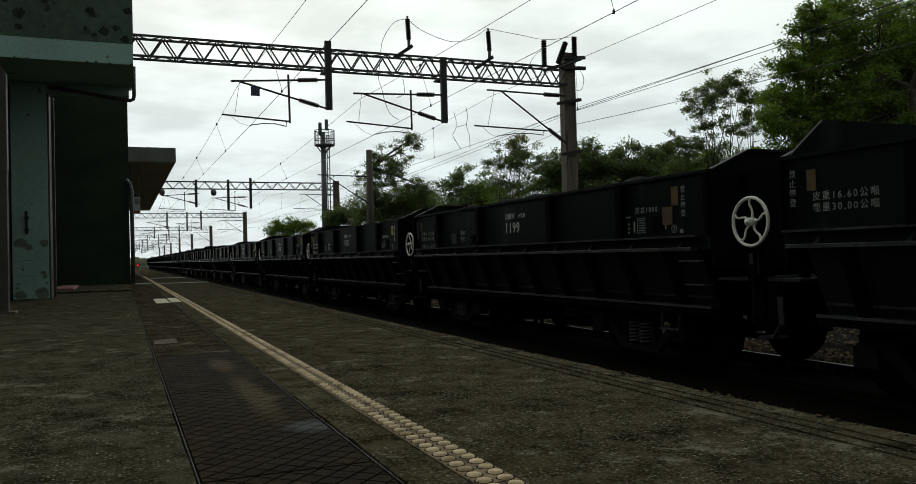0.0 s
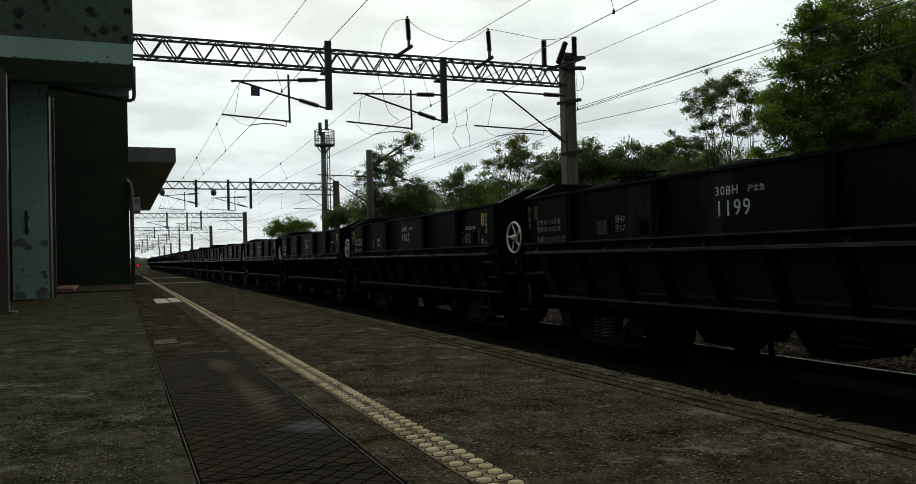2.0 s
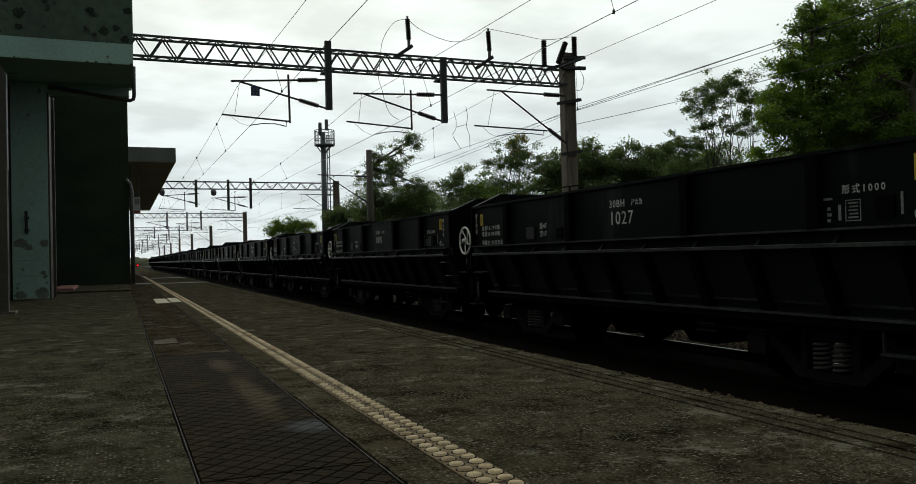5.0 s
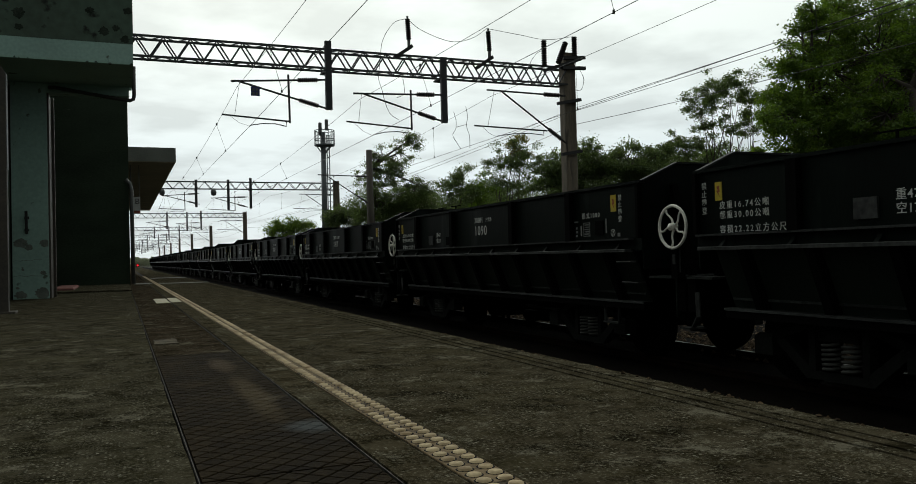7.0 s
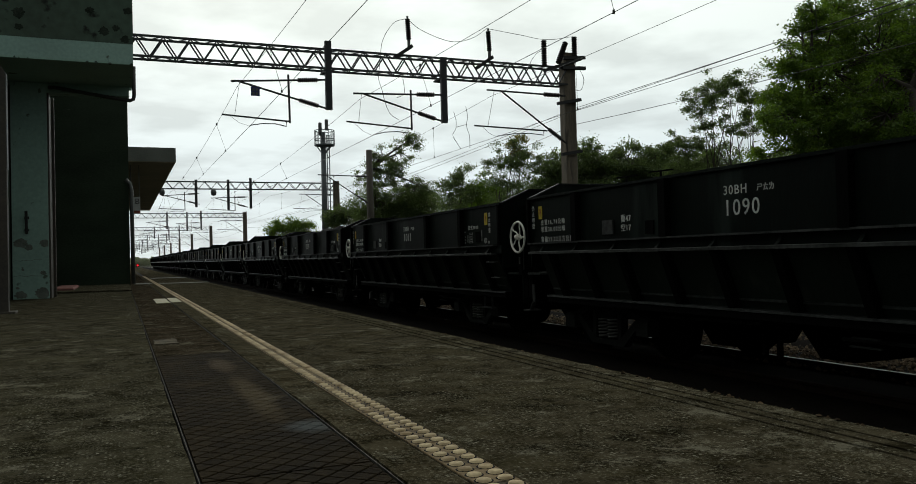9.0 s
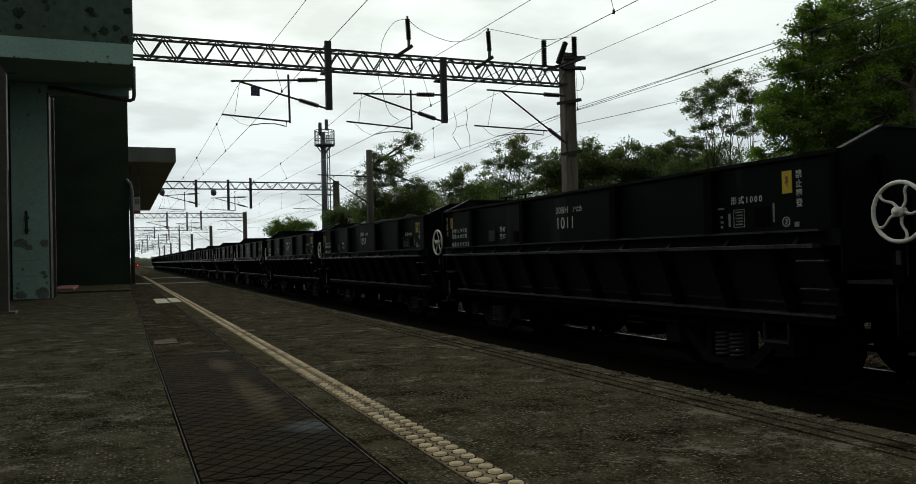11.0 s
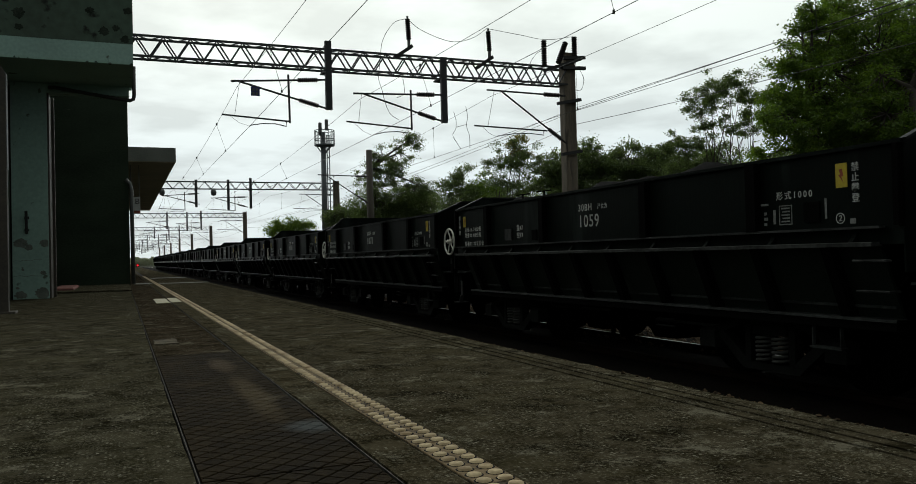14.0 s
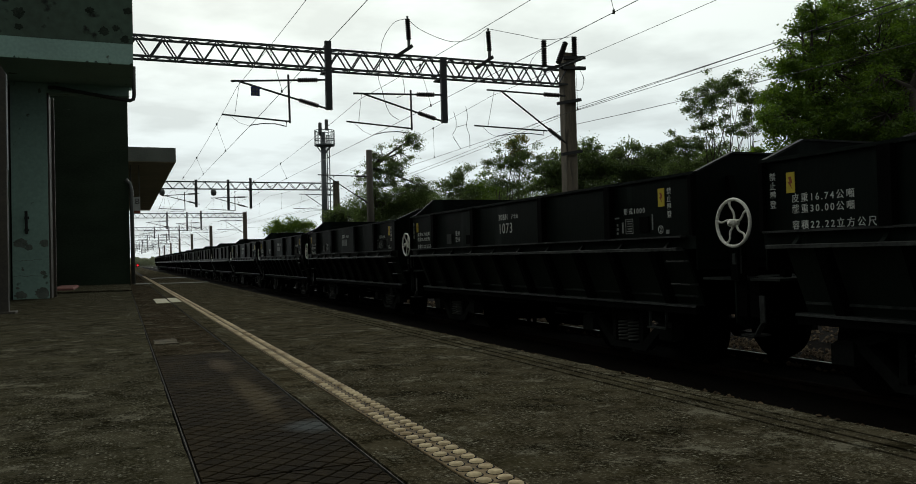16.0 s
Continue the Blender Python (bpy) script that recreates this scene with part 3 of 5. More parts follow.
def build_lozenges(trough):
    """Square studs set at 45 degrees on the near cover slabs; the far slabs are plain."""
    x0, x1, d = 0.1530, 0.5315, 0.0707 / 2
    half = d * 0.925
    joints = [0.55, 1.83, 3.10, 4.37]
    cells = []
    for a, b in zip(joints, joints[1:]):
        i = 0
        y = a - d
        while y < b + d:
            x = 0.160 - d + (d if i % 2 else 0)
            while x < x1 + d:
                p = clipped([(x - half, y), (x, y - half), (x + half, y), (x, y + half)], x0, x1, a + 0.004, b - 0.004)
                if p:
                    cells.append((x, y, p, len(p) == 4 and x0 < x - half and x + half < x1 and a + 0.004 < y - half and y + half < b - 0.004))
                x += 2 * d
            y += d
            i += 1
    def stud(m, p, ox=0.0, oy=0.0):
        n = len(p)
        cx, cy = sum(q[0] for q in p) / n, sum(q[1] for q in p) / n
        v = [(q[0] - ox, q[1] - oy, -0.010) for q in p] + [(q[0] - ox, q[1] - oy, -0.003) for q in p]
        v += [(cx + (q[0] - cx) * 0.93 - ox, cy + (q[1] - cy) * 0.93 - oy, -0.0015) for q in p]
        m.add(v, [(i, (i + 1) % n, n + (i + 1) % n, n + i) for i in range(n)] + [(n + i, n + (i + 1) % n, 2 * n + (i + 1) % n, 2 * n + i) for i in range(n)] + [tuple(range(2 * n, 3 * n))])
    one = Mesh()
    stud(one, [(-half, 0), (0, -half), (half, 0), (0, half)])
    one = one.data("lozenge", COVER)
    rest = Mesh()
    count = 0
    for x, y, p, whole in cells:
        if whole and y > 1.1 and count < 290:
            part("lozenge", one, COVER, trough).location = (x, y, 0)
            count += 1
        else:
            stud(rest, p)
    tagged(part("lozenge_rest", rest, COVER, trough), kind="stuff")
    y = 4.375
    for i in range(40):
        part("cover_slab", Mesh().block(0.1530, 0.5315, y + 0.003, y + 1.267, -0.012, -0.0015, 0.004), COVER_PLAIN, trough)
        y += 1.27


def build_floor_marks():
    for x0, x1, y0, y1, mat, label in ((0.545, 0.66, 10.15, 11.35, YELLOW_TILE, "pale yellow floor tile beside the tactile strip"), (0.37, 0.52, 10.05, 11.25, YELLOW_TILE, "worn pale tile in the trough cover"), (0.17, 0.30, 4.98, 5.28, PATCH, "worn pale patch on the trough cover"),
                                       (0.78, 1.84, 19.2, 19.75, PAINT_LINE, "faded pale paint band across the platform"), (0.80, 1.84, 26.0, 26.8, PAINT_LINE, "faded pale paint band across the platform"), (0.25, 0.64, 19.4, 20.4, PAINT_LINE, "pale floor tile in the trough line")):
        rnd = random.Random(int(y0 * 10))
        ring = []
        for (ax, ay), (bx, by) in zip(((x0, y0), (x1, y0), (x1, y1), (x0, y1)), ((x1, y0), (x1, y1), (x0, y1), (x0, y0))):
            ring += [(ax + (bx - ax) * q / 6 + rnd.uniform(-0.006, 0.006), ay + (by - ay) * q / 6 + rnd.uniform(-0.02, 0.02)) for q in range(6)]
        solid("floor_mark", Mesh().prism(ring, 2, -0.001, 0.0042), mat, label, "floor marking", kind="structure")


# ---- the wagons ----
PITCH_L = 9.06


def train_at(t):
    return -14.60 + 2.135 * t + 0.04267 * t * t


def wagon_meshes():
    d = {}
    HW = 1.3
    ya, yb = 0.50, 8.67
    posts = [1.92, 3.49, 5.70, 7.42]
    d["side_sheet"] = [Mesh().box(s * HW - 0.012, s * HW + 0.012, ya, yb, 1.25, 1.97) for s in (-1, 1)]
    d["lower_sheet"] = [Mesh().prism([(s * 1.29, 1.25), (s * 1.06, 0.68), (s * 1.03, 0.68), (s * 1.26, 1.25)], 1, ya + 0.22, yb - 0.22) for s in (-1, 1)]
    d["end_sheet"], d["slope_sheet"] = [], []
    for y0, y1, ym in ((ya, ya + 0.015, 1.0), (yb - 0.015, yb, 8.1)):
        d["end_sheet"].append(Mesh().prism([(-HW, 1.05), (HW, 1.05), (HW, 1.985), (0.85, 2.18), (-0.85, 2.18), (-HW, 1.985)], 1, y0, y1))
        v = [(-1.15, y0, 1.15), (1.15, y0, 1.15), (1.05, ym, 0.68), (-1.05, ym, 0.68)]
        d["slope_sheet"].append(Mesh().add(v + [(x, y, z - 0.03) for x, y, z in v], [(0, 1, 2, 3), (7, 6, 5, 4), (0, 4, 5, 1), (1, 5, 6, 2), (2, 6, 7, 3), (3, 7, 4, 0)]))
    d["raised_end"] = [Mesh().prism([(-HW + 0.02, 1.99), (HW - 0.02, 1.99), (0.88, 2.32), (-0.88, 2.32)], 1, y0, y0 + 0.03) for y0 in (ya + 0.02, yb - 0.05)]
    d["top_rail"] = [Mesh().box(s * HW - 0.04, s * HW + 0.04, ya - 0.01, yb + 0.01, 1.965, 1.995) for s in (-1, 1)]
    d["end_cap"] = []
    for y in (ya, yb):
        m = Mesh()
        for p, q in (((-HW, 1.99), (-0.85, 2.185)), ((-0.85, 2.185), (0.85, 2.185)), ((0.85, 2.185), (HW, 1.99))):
            m.bar((p[0], y, p[1]), (q[0], y, q[1]), 0.06, 0.018)
        d["end_cap"].append(m)
    d["post"] = [Mesh().box(s * (HW + 0.045) - 0.04, s * (HW + 0.045) + 0.04, y - 0.055, y + 0.055, 1.38, 1.965) for s in (-1, 1) for y in posts]
    d["post"] += [Mesh().box(s * (HW + 0.03) - 0.03, s * (HW + 0.03) + 0.03, y, y + 0.045, 1.38, 1.965) for s in (-1, 1) for y in (0.50, 8.625)]
    d["ledge"] = [Mesh().box(s * 1.335 - 0.045, s * 1.335 + 0.045, ya + 0.15, yb - 0.05, 1.366, 1.384) for s in (-1, 1)]
    d["lower_ledge"] = []
    for s in (-1, 1):
        m = Mesh()
        m.prism([(s * 1.29, 1.235), (s * 1.40, 1.235), (s * 1.40, 1.262), (s * 1.385, 1.268), (s * 1.29, 1.268)], 1, ya + 0.2, yb - 0.1)
        d["lower_ledge"].append(m)
    d["bracket"] = [Mesh().prism([(s * 1.312, 1.268), (s * 1.385, 1.268), (s * 1.35, 1.30), (s * 1.312, 1.36)], 1, y - 0.02, y + 0.02) for s in (-1, 1) for y in [0.9 + 0.82 * i for i in range(10)]]
    d["rib"] = []
    for s in (-1, 1):
        for i in range(10):
            y = 1.15 + 0.765 * i
            d["rib"].append(Mesh().prism([(s * 1.285, 1.235), (s * 1.375, 1.235), (s * 1.165, 0.690), (s * 1.055, 0.690)], 1, y - 0.045, y + 0.045))
    # a rolled seam above the sill, in the lighter paint of a highlight
    d["hem"] = [Mesh().bar((s * 1.106, ya + 0.24, 0.775), (s * 1.106, yb - 0.24, 0.775), 0.016, 0.022) for s in (-1, 1)]
    d["sill"] = [Mesh().prism([(s * 1.03, 0.60), (s * 1.17, 0.60), (s * 1.17, 0.668), (s * 1.155, 0.682), (s * 1.03, 0.682)], 1, ya + 0.2, yb - 0.2) for s in (-1, 1)]
    # thin strip drawn only for the lit line on the sill's chamfer
    d["sill_lit_edge"] = [Mesh().prism([(s * 1.06, 0.6825), (s * 1.172, 0.6825), (s * 1.178, 0.665), (s * 1.185, 0.668), (s * 1.178, 0.691), (s * 1.06, 0.691)], 1, ya + 0.19, yb - 0.19) for s in (-1, 1)]
    fr = Mesh()
    for s in (-1, 1):
        fr.box(s * 0.45 - 0.07, s * 0.45 + 0.07, 0.02, 9.04 - 0.05, 0.62, 0.86)
    for y in (0.08, 8.98):
        fr.box(-1.15, 1.15, y - 0.06, y + 0.06, 0.62, 0.95)
    d["underframe"] = fr
    d["end_deck"] = [Mesh().box(-1.20, 1.20, y0, y1, 0.952, 0.975) for y0, y1 in ((0.08, 0.55), (8.62, 8.98))]
    d["end_skirt"] = [Mesh().prism([(-1.16, 0.945), (1.16, 0.945), (1.16, 0.56), (1.02, 0.49), (-1.02, 0.49), (-1.16, 0.56)], 1, 0.142, 0.160)]
    d["foot_hanger"] = [Mesh().bar((-1.14, 1.22, 0.60), (-1.14, 1.22, 0.43), 0.03, 0.012, (0, 1, 0)).bar((-1.14, 1.50, 0.60), (-1.14, 1.50, 0.43), 0.03, 0.012, (0, 1, 0)).box(-1.17, -1.09, 1.20, 1.52, 0.415, 0.432)]
    d["brake_rod"] = [Mesh().tube([(-0.86, 2.9, 0.47), (-0.86, 4.0, 0.47)], 0.016, 6), Mesh().tube([(-0.80, 5.0, 0.52), (-0.80, 6.5, 0.50)], 0.016, 6), Mesh().box(-1.02, -0.98, 3.52, 3.78, 0.50, 0.515), Mesh().box(-1.02, -0.98, 3.50, 3.80, 0.43, 0.442)]
    d["rod_hanger"] = [Mesh().bar((-0.84, y, 0.62), (-0.84, y, 0.24), 0.05, 0.03, (0, 1, 0)) for y in (4.72, 4.90)]
    d["air_tank"] = [Mesh().tube([(0.15, 6.55, 0.42), (0.15, 6.58, 0.42), (0.15, 7.0, 0.42), (0.15, 7.03, 0.42)], [0.10, 0.15, 0.15, 0.10], 14)]
    d["brake_pipe"] = [Mesh().tube([(-1.205, 0.03, 1.30), (-1.205, 0.03, 1.02), (-1.205, 0.10, 0.98)], 0.015, 6), Mesh().box(-1.255, -1.235, 0.035, 0.075, 1.10, 1.20)]
    d["end_brace"] = [Mesh().bar((s * 0.9, y0, 0.98), (s * 0.9, y1, 1.95), 0.08, 0.06) for s in (-1, 1) for y0, y1 in ((0.2, 0.49), (8.86, 8.68))]
    d["chute"] = []
    for y0 in (4.05, 5.55):
        m = Mesh()
        top, bot = [(-0.55, y0, 0.66), (0.55, y0, 0.66), (0.55, y0 + 0.85, 0.66), (-0.55, y0 + 0.85, 0.66)], [(-0.4, y0 + 0.22, 0.20), (0.4, y0 + 0.22, 0.20), (0.4, y0 + 0.62, 0.20), (-0.4, y0 + 0.62, 0.20)]
        m.add(top + bot, [(0, 1, 2, 3), (7, 6, 5, 4), (0, 4, 5, 1), (1, 5, 6, 2), (2, 6, 7, 3), (3, 7, 4, 0)])
        d["chute"].append(m)
    d["coupler"] = [Mesh().box(-0.08, 0.08, y0, y1, 0.68, 0.86).box(-0.14, 0.14, y2, y3, 0.64, 0.90) for y0, y1, y2, y3 in ((-0.22, 0.05, -0.24, -0.02),)]
    # end step: a bent strap with a tread
    d["step"] = [Mesh().bar((-1.17, 8.87, 0.82), (-1.17, 8.86, 0.58), 0.015, 0.06, (0, 1, 0)).bar((-1.17, 8.86, 0.58), (-1.17, 8.94, 0.47), 0.015, 0.06, (1, 0, 0)).box(-1.23, -1.03, 8.92, 9.08, 0.452, 0.470)]
    d["grab_rail"] = [Mesh().tube([(-1.33, 0.88, 1.13), (-1.38, 0.88, 1.13), (-1.38, 0.60, 1.13), (-1.33, 0.60, 1.13)], 0.010, 6),
                      Mesh().tube([(-1.17, 0.95, 0.90), (-1.27, 0.95, 0.90), (-1.27, 0.66, 0.90), (-1.17, 0.66, 0.90)], 0.010, 6)]
    d["load_handle"] = [Mesh().bar((-1.15, y, 1.9), (-1.15, y, 2.075), 0.018, 0.018).bar((-1.15, y - 0.20, 2.075), (-1.15, y + 0.20, 2.085), 0.018, 0.014) for y in (6.0, 6.62)]
    # brake wheel on its stand
    m = Mesh().ring((-1.30, 0, 1.476), (1, 0, 0), 0.212, 0.0155, 36, 8)
    d["brake_rim"] = m
    d["brake_spokes"] = []
    for turned in (0.35, 0.72, 1.10, 1.42):
        m = Mesh()
        for i in range(5):
            a = 2 * math.pi * i / 5 + turned
            pts = []
            for k in range(7):
                r = 0.028 + 0.182 * k / 6
                w = a + 0.17 * math.sin(math.pi * 2 * k / 6) * (1 - 0.4 * k / 6)
                pts.append((-1.30 + 0.02 * (1 - k / 6), r * math.cos(w), 1.476 + r * math.sin(w)))
            m.tube(pts, [0.0125, 0.0115, 0.0105, 0.0100, 0.0100, 0.0110, 0.0130], 7)
        m.tube([(-1.335, 0, 1.476), (-1.255, 0, 1.476)], 0.036, 14)
        m.tube([(-1.348, 0, 1.476), (-1.336, 0, 1.476)], 0.018, 6)
        d["brake_spokes"].append(m)
    d["brake_stand"] = Mesh().box(-1.24, -1.14, 0.02, 0.12, 0.95, 1.60).tube([(-1.29, 0, 1.476), (-1.10, 0, 1.476)], 0.018, 8)
    # bogie, about its own centre on the rail's level
    bg = Mesh()
    for s in (-1, 1):
        X0, X1 = s * 0.93 - 0.05, s * 0.93 + 0.05
        bg.prism([(-0.86, 0.46), (-0.66, 0.50), (-0.36, 0.60), (0.36, 0.60), (0.66, 0.50), (0.86, 0.46), (0.86, 0.40), (0.64, 0.43), (0.34, 0.535), (-0.34, 0.535), (-0.64, 0.43), (-0.86, 0.40)], 0, X0, X1)
        bg.prism([(-0.72, 0.44), (-0.58, 0.44), (-0.26, 0.19), (0.26, 0.19), (0.58, 0.44), (0.72, 0.44), (0.34, 0.12), (-0.34, 0.12)], 0, X0, X1)
        for y in (-0.27, 0.27):
            bg.box(X0, X1, y - 0.035, y + 0.035, 0.17, 0.56)
    bg.box(-0.98, 0.98, -0.2, 0.2, 0.45, 0.56)
    d["bogie_frame"] = bg
    sp = Mesh()
    for dy in (-0.1, 0.1):
        pts = [(-0.93 + 0.075 * math.cos(a), dy + 0.075 * math.sin(a), 0.20 + 0.24 * i / 60) for i, a in ((i, i * 2 * math.pi * 6 / 60) for i in range(61))]
        sp.tube(pts, 0.016, 5)
    d["spring"] = sp
    d["axle_box"] = [Mesh().block(s * 0.95 - 0.08, s * 0.95 + 0.08, y - 0.11, y + 0.11, 0.28, 0.47, 0.03) for s in (-1, 1) for y in (-0.78, 0.78)]
    w = Mesh().tube([(-0.9, 0, 0), (0.9, 0, 0)], 0.07, 10)
    for s in (-1, 1):
        w.tube([(s * 0.525, 0, 0), (s * 0.535, 0, 0), (s * 0.56, 0, 0), (s * 0.64, 0, 0)], [0.43, 0.43, 0.402, 0.398], 32)
        for i in range(6):
            a = i * math.pi / 3
            w.tube([(s * 0.64, 0.2 * math.cos(a), 0.2 * math.sin(a)), (s * 0.655, 0.2 * math.cos(a), 0.2 * math.sin(a))], 0.05, 8)
    d["wheelset"] = w
    return d


def coal_heap(seed, high):
    rnd = random.Random(seed)
    m = Mesh()
    nx, ny = 12, 40
    off = Vector((rnd.uniform(0, 50), rnd.uniform(0, 50), 0))
    for j in range(ny + 1):
        for i in range(nx + 1):
            x, y = -1.285 + 2.57 * i / nx, 0.52 + 8.13 * j / ny
            edge = min(1, min(x + 1.285, 1.285 - x) / 0.6, min(y - 0.52, 8.65 - y) / 0.9)
            z = 1.80 + high * edge + 0.10 * edge * noise.noise(Vector((x * 1.5, y * 1.2, 0)) + off) + 0.05 * noise.noise(Vector((x * 7, y * 7, 1)) + off)
            m.v.append((x, y, z))
    for j in range(ny):
        for i in range(nx):
            a = j * (nx + 1) + i
            m.f.append((a, a + 1, a + nx + 2, a + nx + 1))
    return m


NUMBERS = {-1: "1199", 0: "1027", 1: "1090", 2: "1011", 3: "1059", 4: "1073"}
TEXTS = {}


def text_mesh(text, size, mat, spacing=1.0, bold=0.0):
    key = (text, size, mat.name, spacing, bold)
    if key not in TEXTS:
        TEXTS[key] = lettering(text, size, mat, spacing, bold)
    return TEXTS[key]


def wagon_lettering(car, k, body):
    """Stencilled data on the wagon's platform side: text, place along the wagon, height, size."""
    side = -1.3135
    dim = LETTER if k >= 0 else LETTER_DIM
    num = NUMBERS.get(k)
    lines = [("30BH", 4.87, 1.735, 0.118, LETTER, 1.2)]
    if not num:
        bar = TEXTS.setdefault("bar", Mesh().box(0.0, 0.095, -0.0015, 0.0015, 0.0, 0.155).data("number_bar", LETTER_DIM))
        for q in range(4):
            o = part("number_bar", bar, LETTER_DIM, body, "faded stencilled number")
            o.matrix_basis = Matrix.Translation((side, 4.87 - 0.125 * q, 1.545)) @ Matrix.Rotation(radians(-90), 4, "Z")
    if num:
        lines.append((num, 4.87, 1.545, 0.205, LETTER, 1.15))
    tare, vol = ("皮重16.74公噸", "容積22.22立方公尺") if k != -2 else ("皮重16.60公噸", "")
    if -3 < k < 8:
        lines += [("ㄕㄊㄌ", 4.45, 1.745, 0.07, LETTER, 1.0), ("形式1000", 1.69, 1.645, 0.075, dim, 1.45), (tare, 8.35, 1.615, 0.078, dim, 1.42), ("②", 1.09, 1.42, 0.10, dim, 1.0), ("載重30.00公噸", 8.35, 1.525, 0.078, dim, 1.42), (vol, 8.35, 1.395, 0.078, dim, 1.42),
                  ("重47", 6.52, 1.570, 0.09, dim, 1.1), ("空17", 6.52, 1.470, 0.09, dim, 1.1)]
        for i, ch in enumerate("禁止攀登"):
            lines.append((ch, 0.93, 1.812 - 0.078 * i, 0.072, dim, 1.0))
            lines.append((ch, 8.59, 1.812 - 0.078 * i, 0.072, dim, 1.0))
    for text, y, z, size, mat, sp in lines:
        if not text:
            continue
        o = part("lettering", text_mesh(text, size, mat, sp, 0.0003), mat, body, "white stencilled lettering")
        o.matrix_basis = Matrix.Translation((side, y, z)) @ Matrix.Rotation(radians(-90), 4, "Z")


def build_wagons():
    d = wagon_meshes()
    shared = {}

    def mesh_of(name, i, mat, smooth=False):
        key = (name, i)
        if key not in shared:
            src = d[name][i] if isinstance(d[name], list) else d[name]
            shared[key] = src.data(name, mat, smooth)
        return shared[key]

    cars, axles = [], []
    for k in range(-3, 19):
        near = k < 8
        label = "black steel hopper wagon heaped with coal, white stencilled data" if k >= 0 else "grimy black steel hopper wagon with faded stencilled data"
        car = thing("hopper_wagon", (TRACK_X, k * PITCH_L - train_at(0), RAIL_Z), label, "freight wagon", group="wagons of the coal train")
        body = part("side_sheet", mesh_of("side_sheet", 0, WAGON), WAGON, car, "black painted side sheet")
        part("side_sheet", mesh_of("side_sheet", 1, WAGON), WAGON, car, "black painted side sheet")
        if k < -1 or k > 3:
            for i in (range(2) if k < 0 else (1,)):
                part("raised_end", mesh_of("raised_end", i, WAGON), WAGON, car, "raised end board")
        for name, mat in (("lower_sheet", HOPPER), ("hem", SILL_LIT), ("end_deck", SILL_LIT), ("end_sheet", WAGON), ("slope_sheet", WAGON_DARK), ("top_rail", WAGON), ("end_cap", SILL_LIT), ("ledge", WAGON_LIT_EDGE), ("lower_ledge", WAGON_LIT_EDGE), ("sill", WAGON_DARK), ("sill_lit_edge", SILL_LIT), ("chute", WAGON_DARK), ("post", WAGON_DARK)):
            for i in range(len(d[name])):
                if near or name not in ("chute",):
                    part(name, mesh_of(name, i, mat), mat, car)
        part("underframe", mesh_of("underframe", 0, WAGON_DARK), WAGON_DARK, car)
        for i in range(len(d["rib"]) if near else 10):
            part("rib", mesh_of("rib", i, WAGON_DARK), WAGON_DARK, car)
        part("coal_load", coal_heap(k + 20, (0.10, 0.16, 0.22, 0.30)[k % 4]), COAL, car, "heap of black coal", smooth=True)
        bw = part("brake_wheel", mesh_of("brake_rim", 0, HAND_WHITE, True), HAND_WHITE, car, "white-painted brake wheel")
        part("brake_spokes", mesh_of("brake_spokes", (k * 7 + 3) % 4, HAND_WHITE, True), HAND_WHITE, bw)
        part("brake_stand", mesh_of("brake_stand", 0, WAGON_DARK), WAGON_DARK, car)
        part("coupler", mesh_of("coupler", 0, WAGON_DARK), WAGON_DARK, car)
        if near:
            for name, mat in (("bracket", WAGON), ("end_brace", WAGON_DARK), ("step", WAGON_LIT_EDGE), ("load_handle", WAGON_DARK), ("grab_rail", WAGON_LIT_EDGE), ("end_skirt", WAGON), ("foot_hanger", SILL_LIT), ("brake_rod", SILL_LIT), ("rod_hanger", WAGON_DARK), ("air_tank", BOGIE), ("brake_pipe", WAGON_LIT_EDGE)):
                for i in range(len(d[name])):
                    part(name, mesh_of(name, i, mat), mat, car)
            pm, tag = (YELLOW, "yellow high-voltage warning placard") if k >= 0 else (RUST, "rust-brown primer patch")
            for j, (y0, y1, z0, z1) in enumerate(((0.965, 1.07, 1.69, 1.875), (8.31, 8.40, 1.69, 1.86))):
                pl = part("warning_placard", shared.setdefault(("placard", j, k >= 0), Mesh().box(-1.318, -1.3125, y0, y1, z0, z1).data("placard", pm)), pm, car, tag)
                if k >= 0:
                    yc, zc = (y0 + y1) / 2, (z0 + z1) / 2
                    part("lightning_mark", shared.setdefault(("bolt", j), Mesh().prism([(yc - 0.01, zc + 0.05), (yc + 0.02, zc + 0.045), (yc + 0.005, zc + 0.01), (yc + 0.025, zc + 0.005), (yc - 0.02, zc - 0.055), (yc - 0.003, zc - 0.01), (yc - 0.022, zc - 0.005)], 0, -1.3205, -1.3185).data("bolt", RED)), RED, pl)
            if k < 0:
                part("primer_patch", shared.setdefault("primer", Mesh().box(-1.318, -1.3125, 1.06, 1.22, 1.50, 1.68).data("primer", RUST)), RUST, car, "rust-brown primer patch")
            # flat near-black plates on the sheet, standing in for shaded card recesses
            for y0, y1, z0, z1 in ((1.23, 1.39, 1.44, 1.60), (5.92, 6.06, 1.42, 1.56)):
                part("recess_shade_plate", shared.setdefault(("recess", y0), Mesh().box(-1.325, -1.312, y0, y1, z0, z1).data("recess", WAGON_DARK)), WAGON_DARK, car, "near-black plate in place of a shaded card recess")
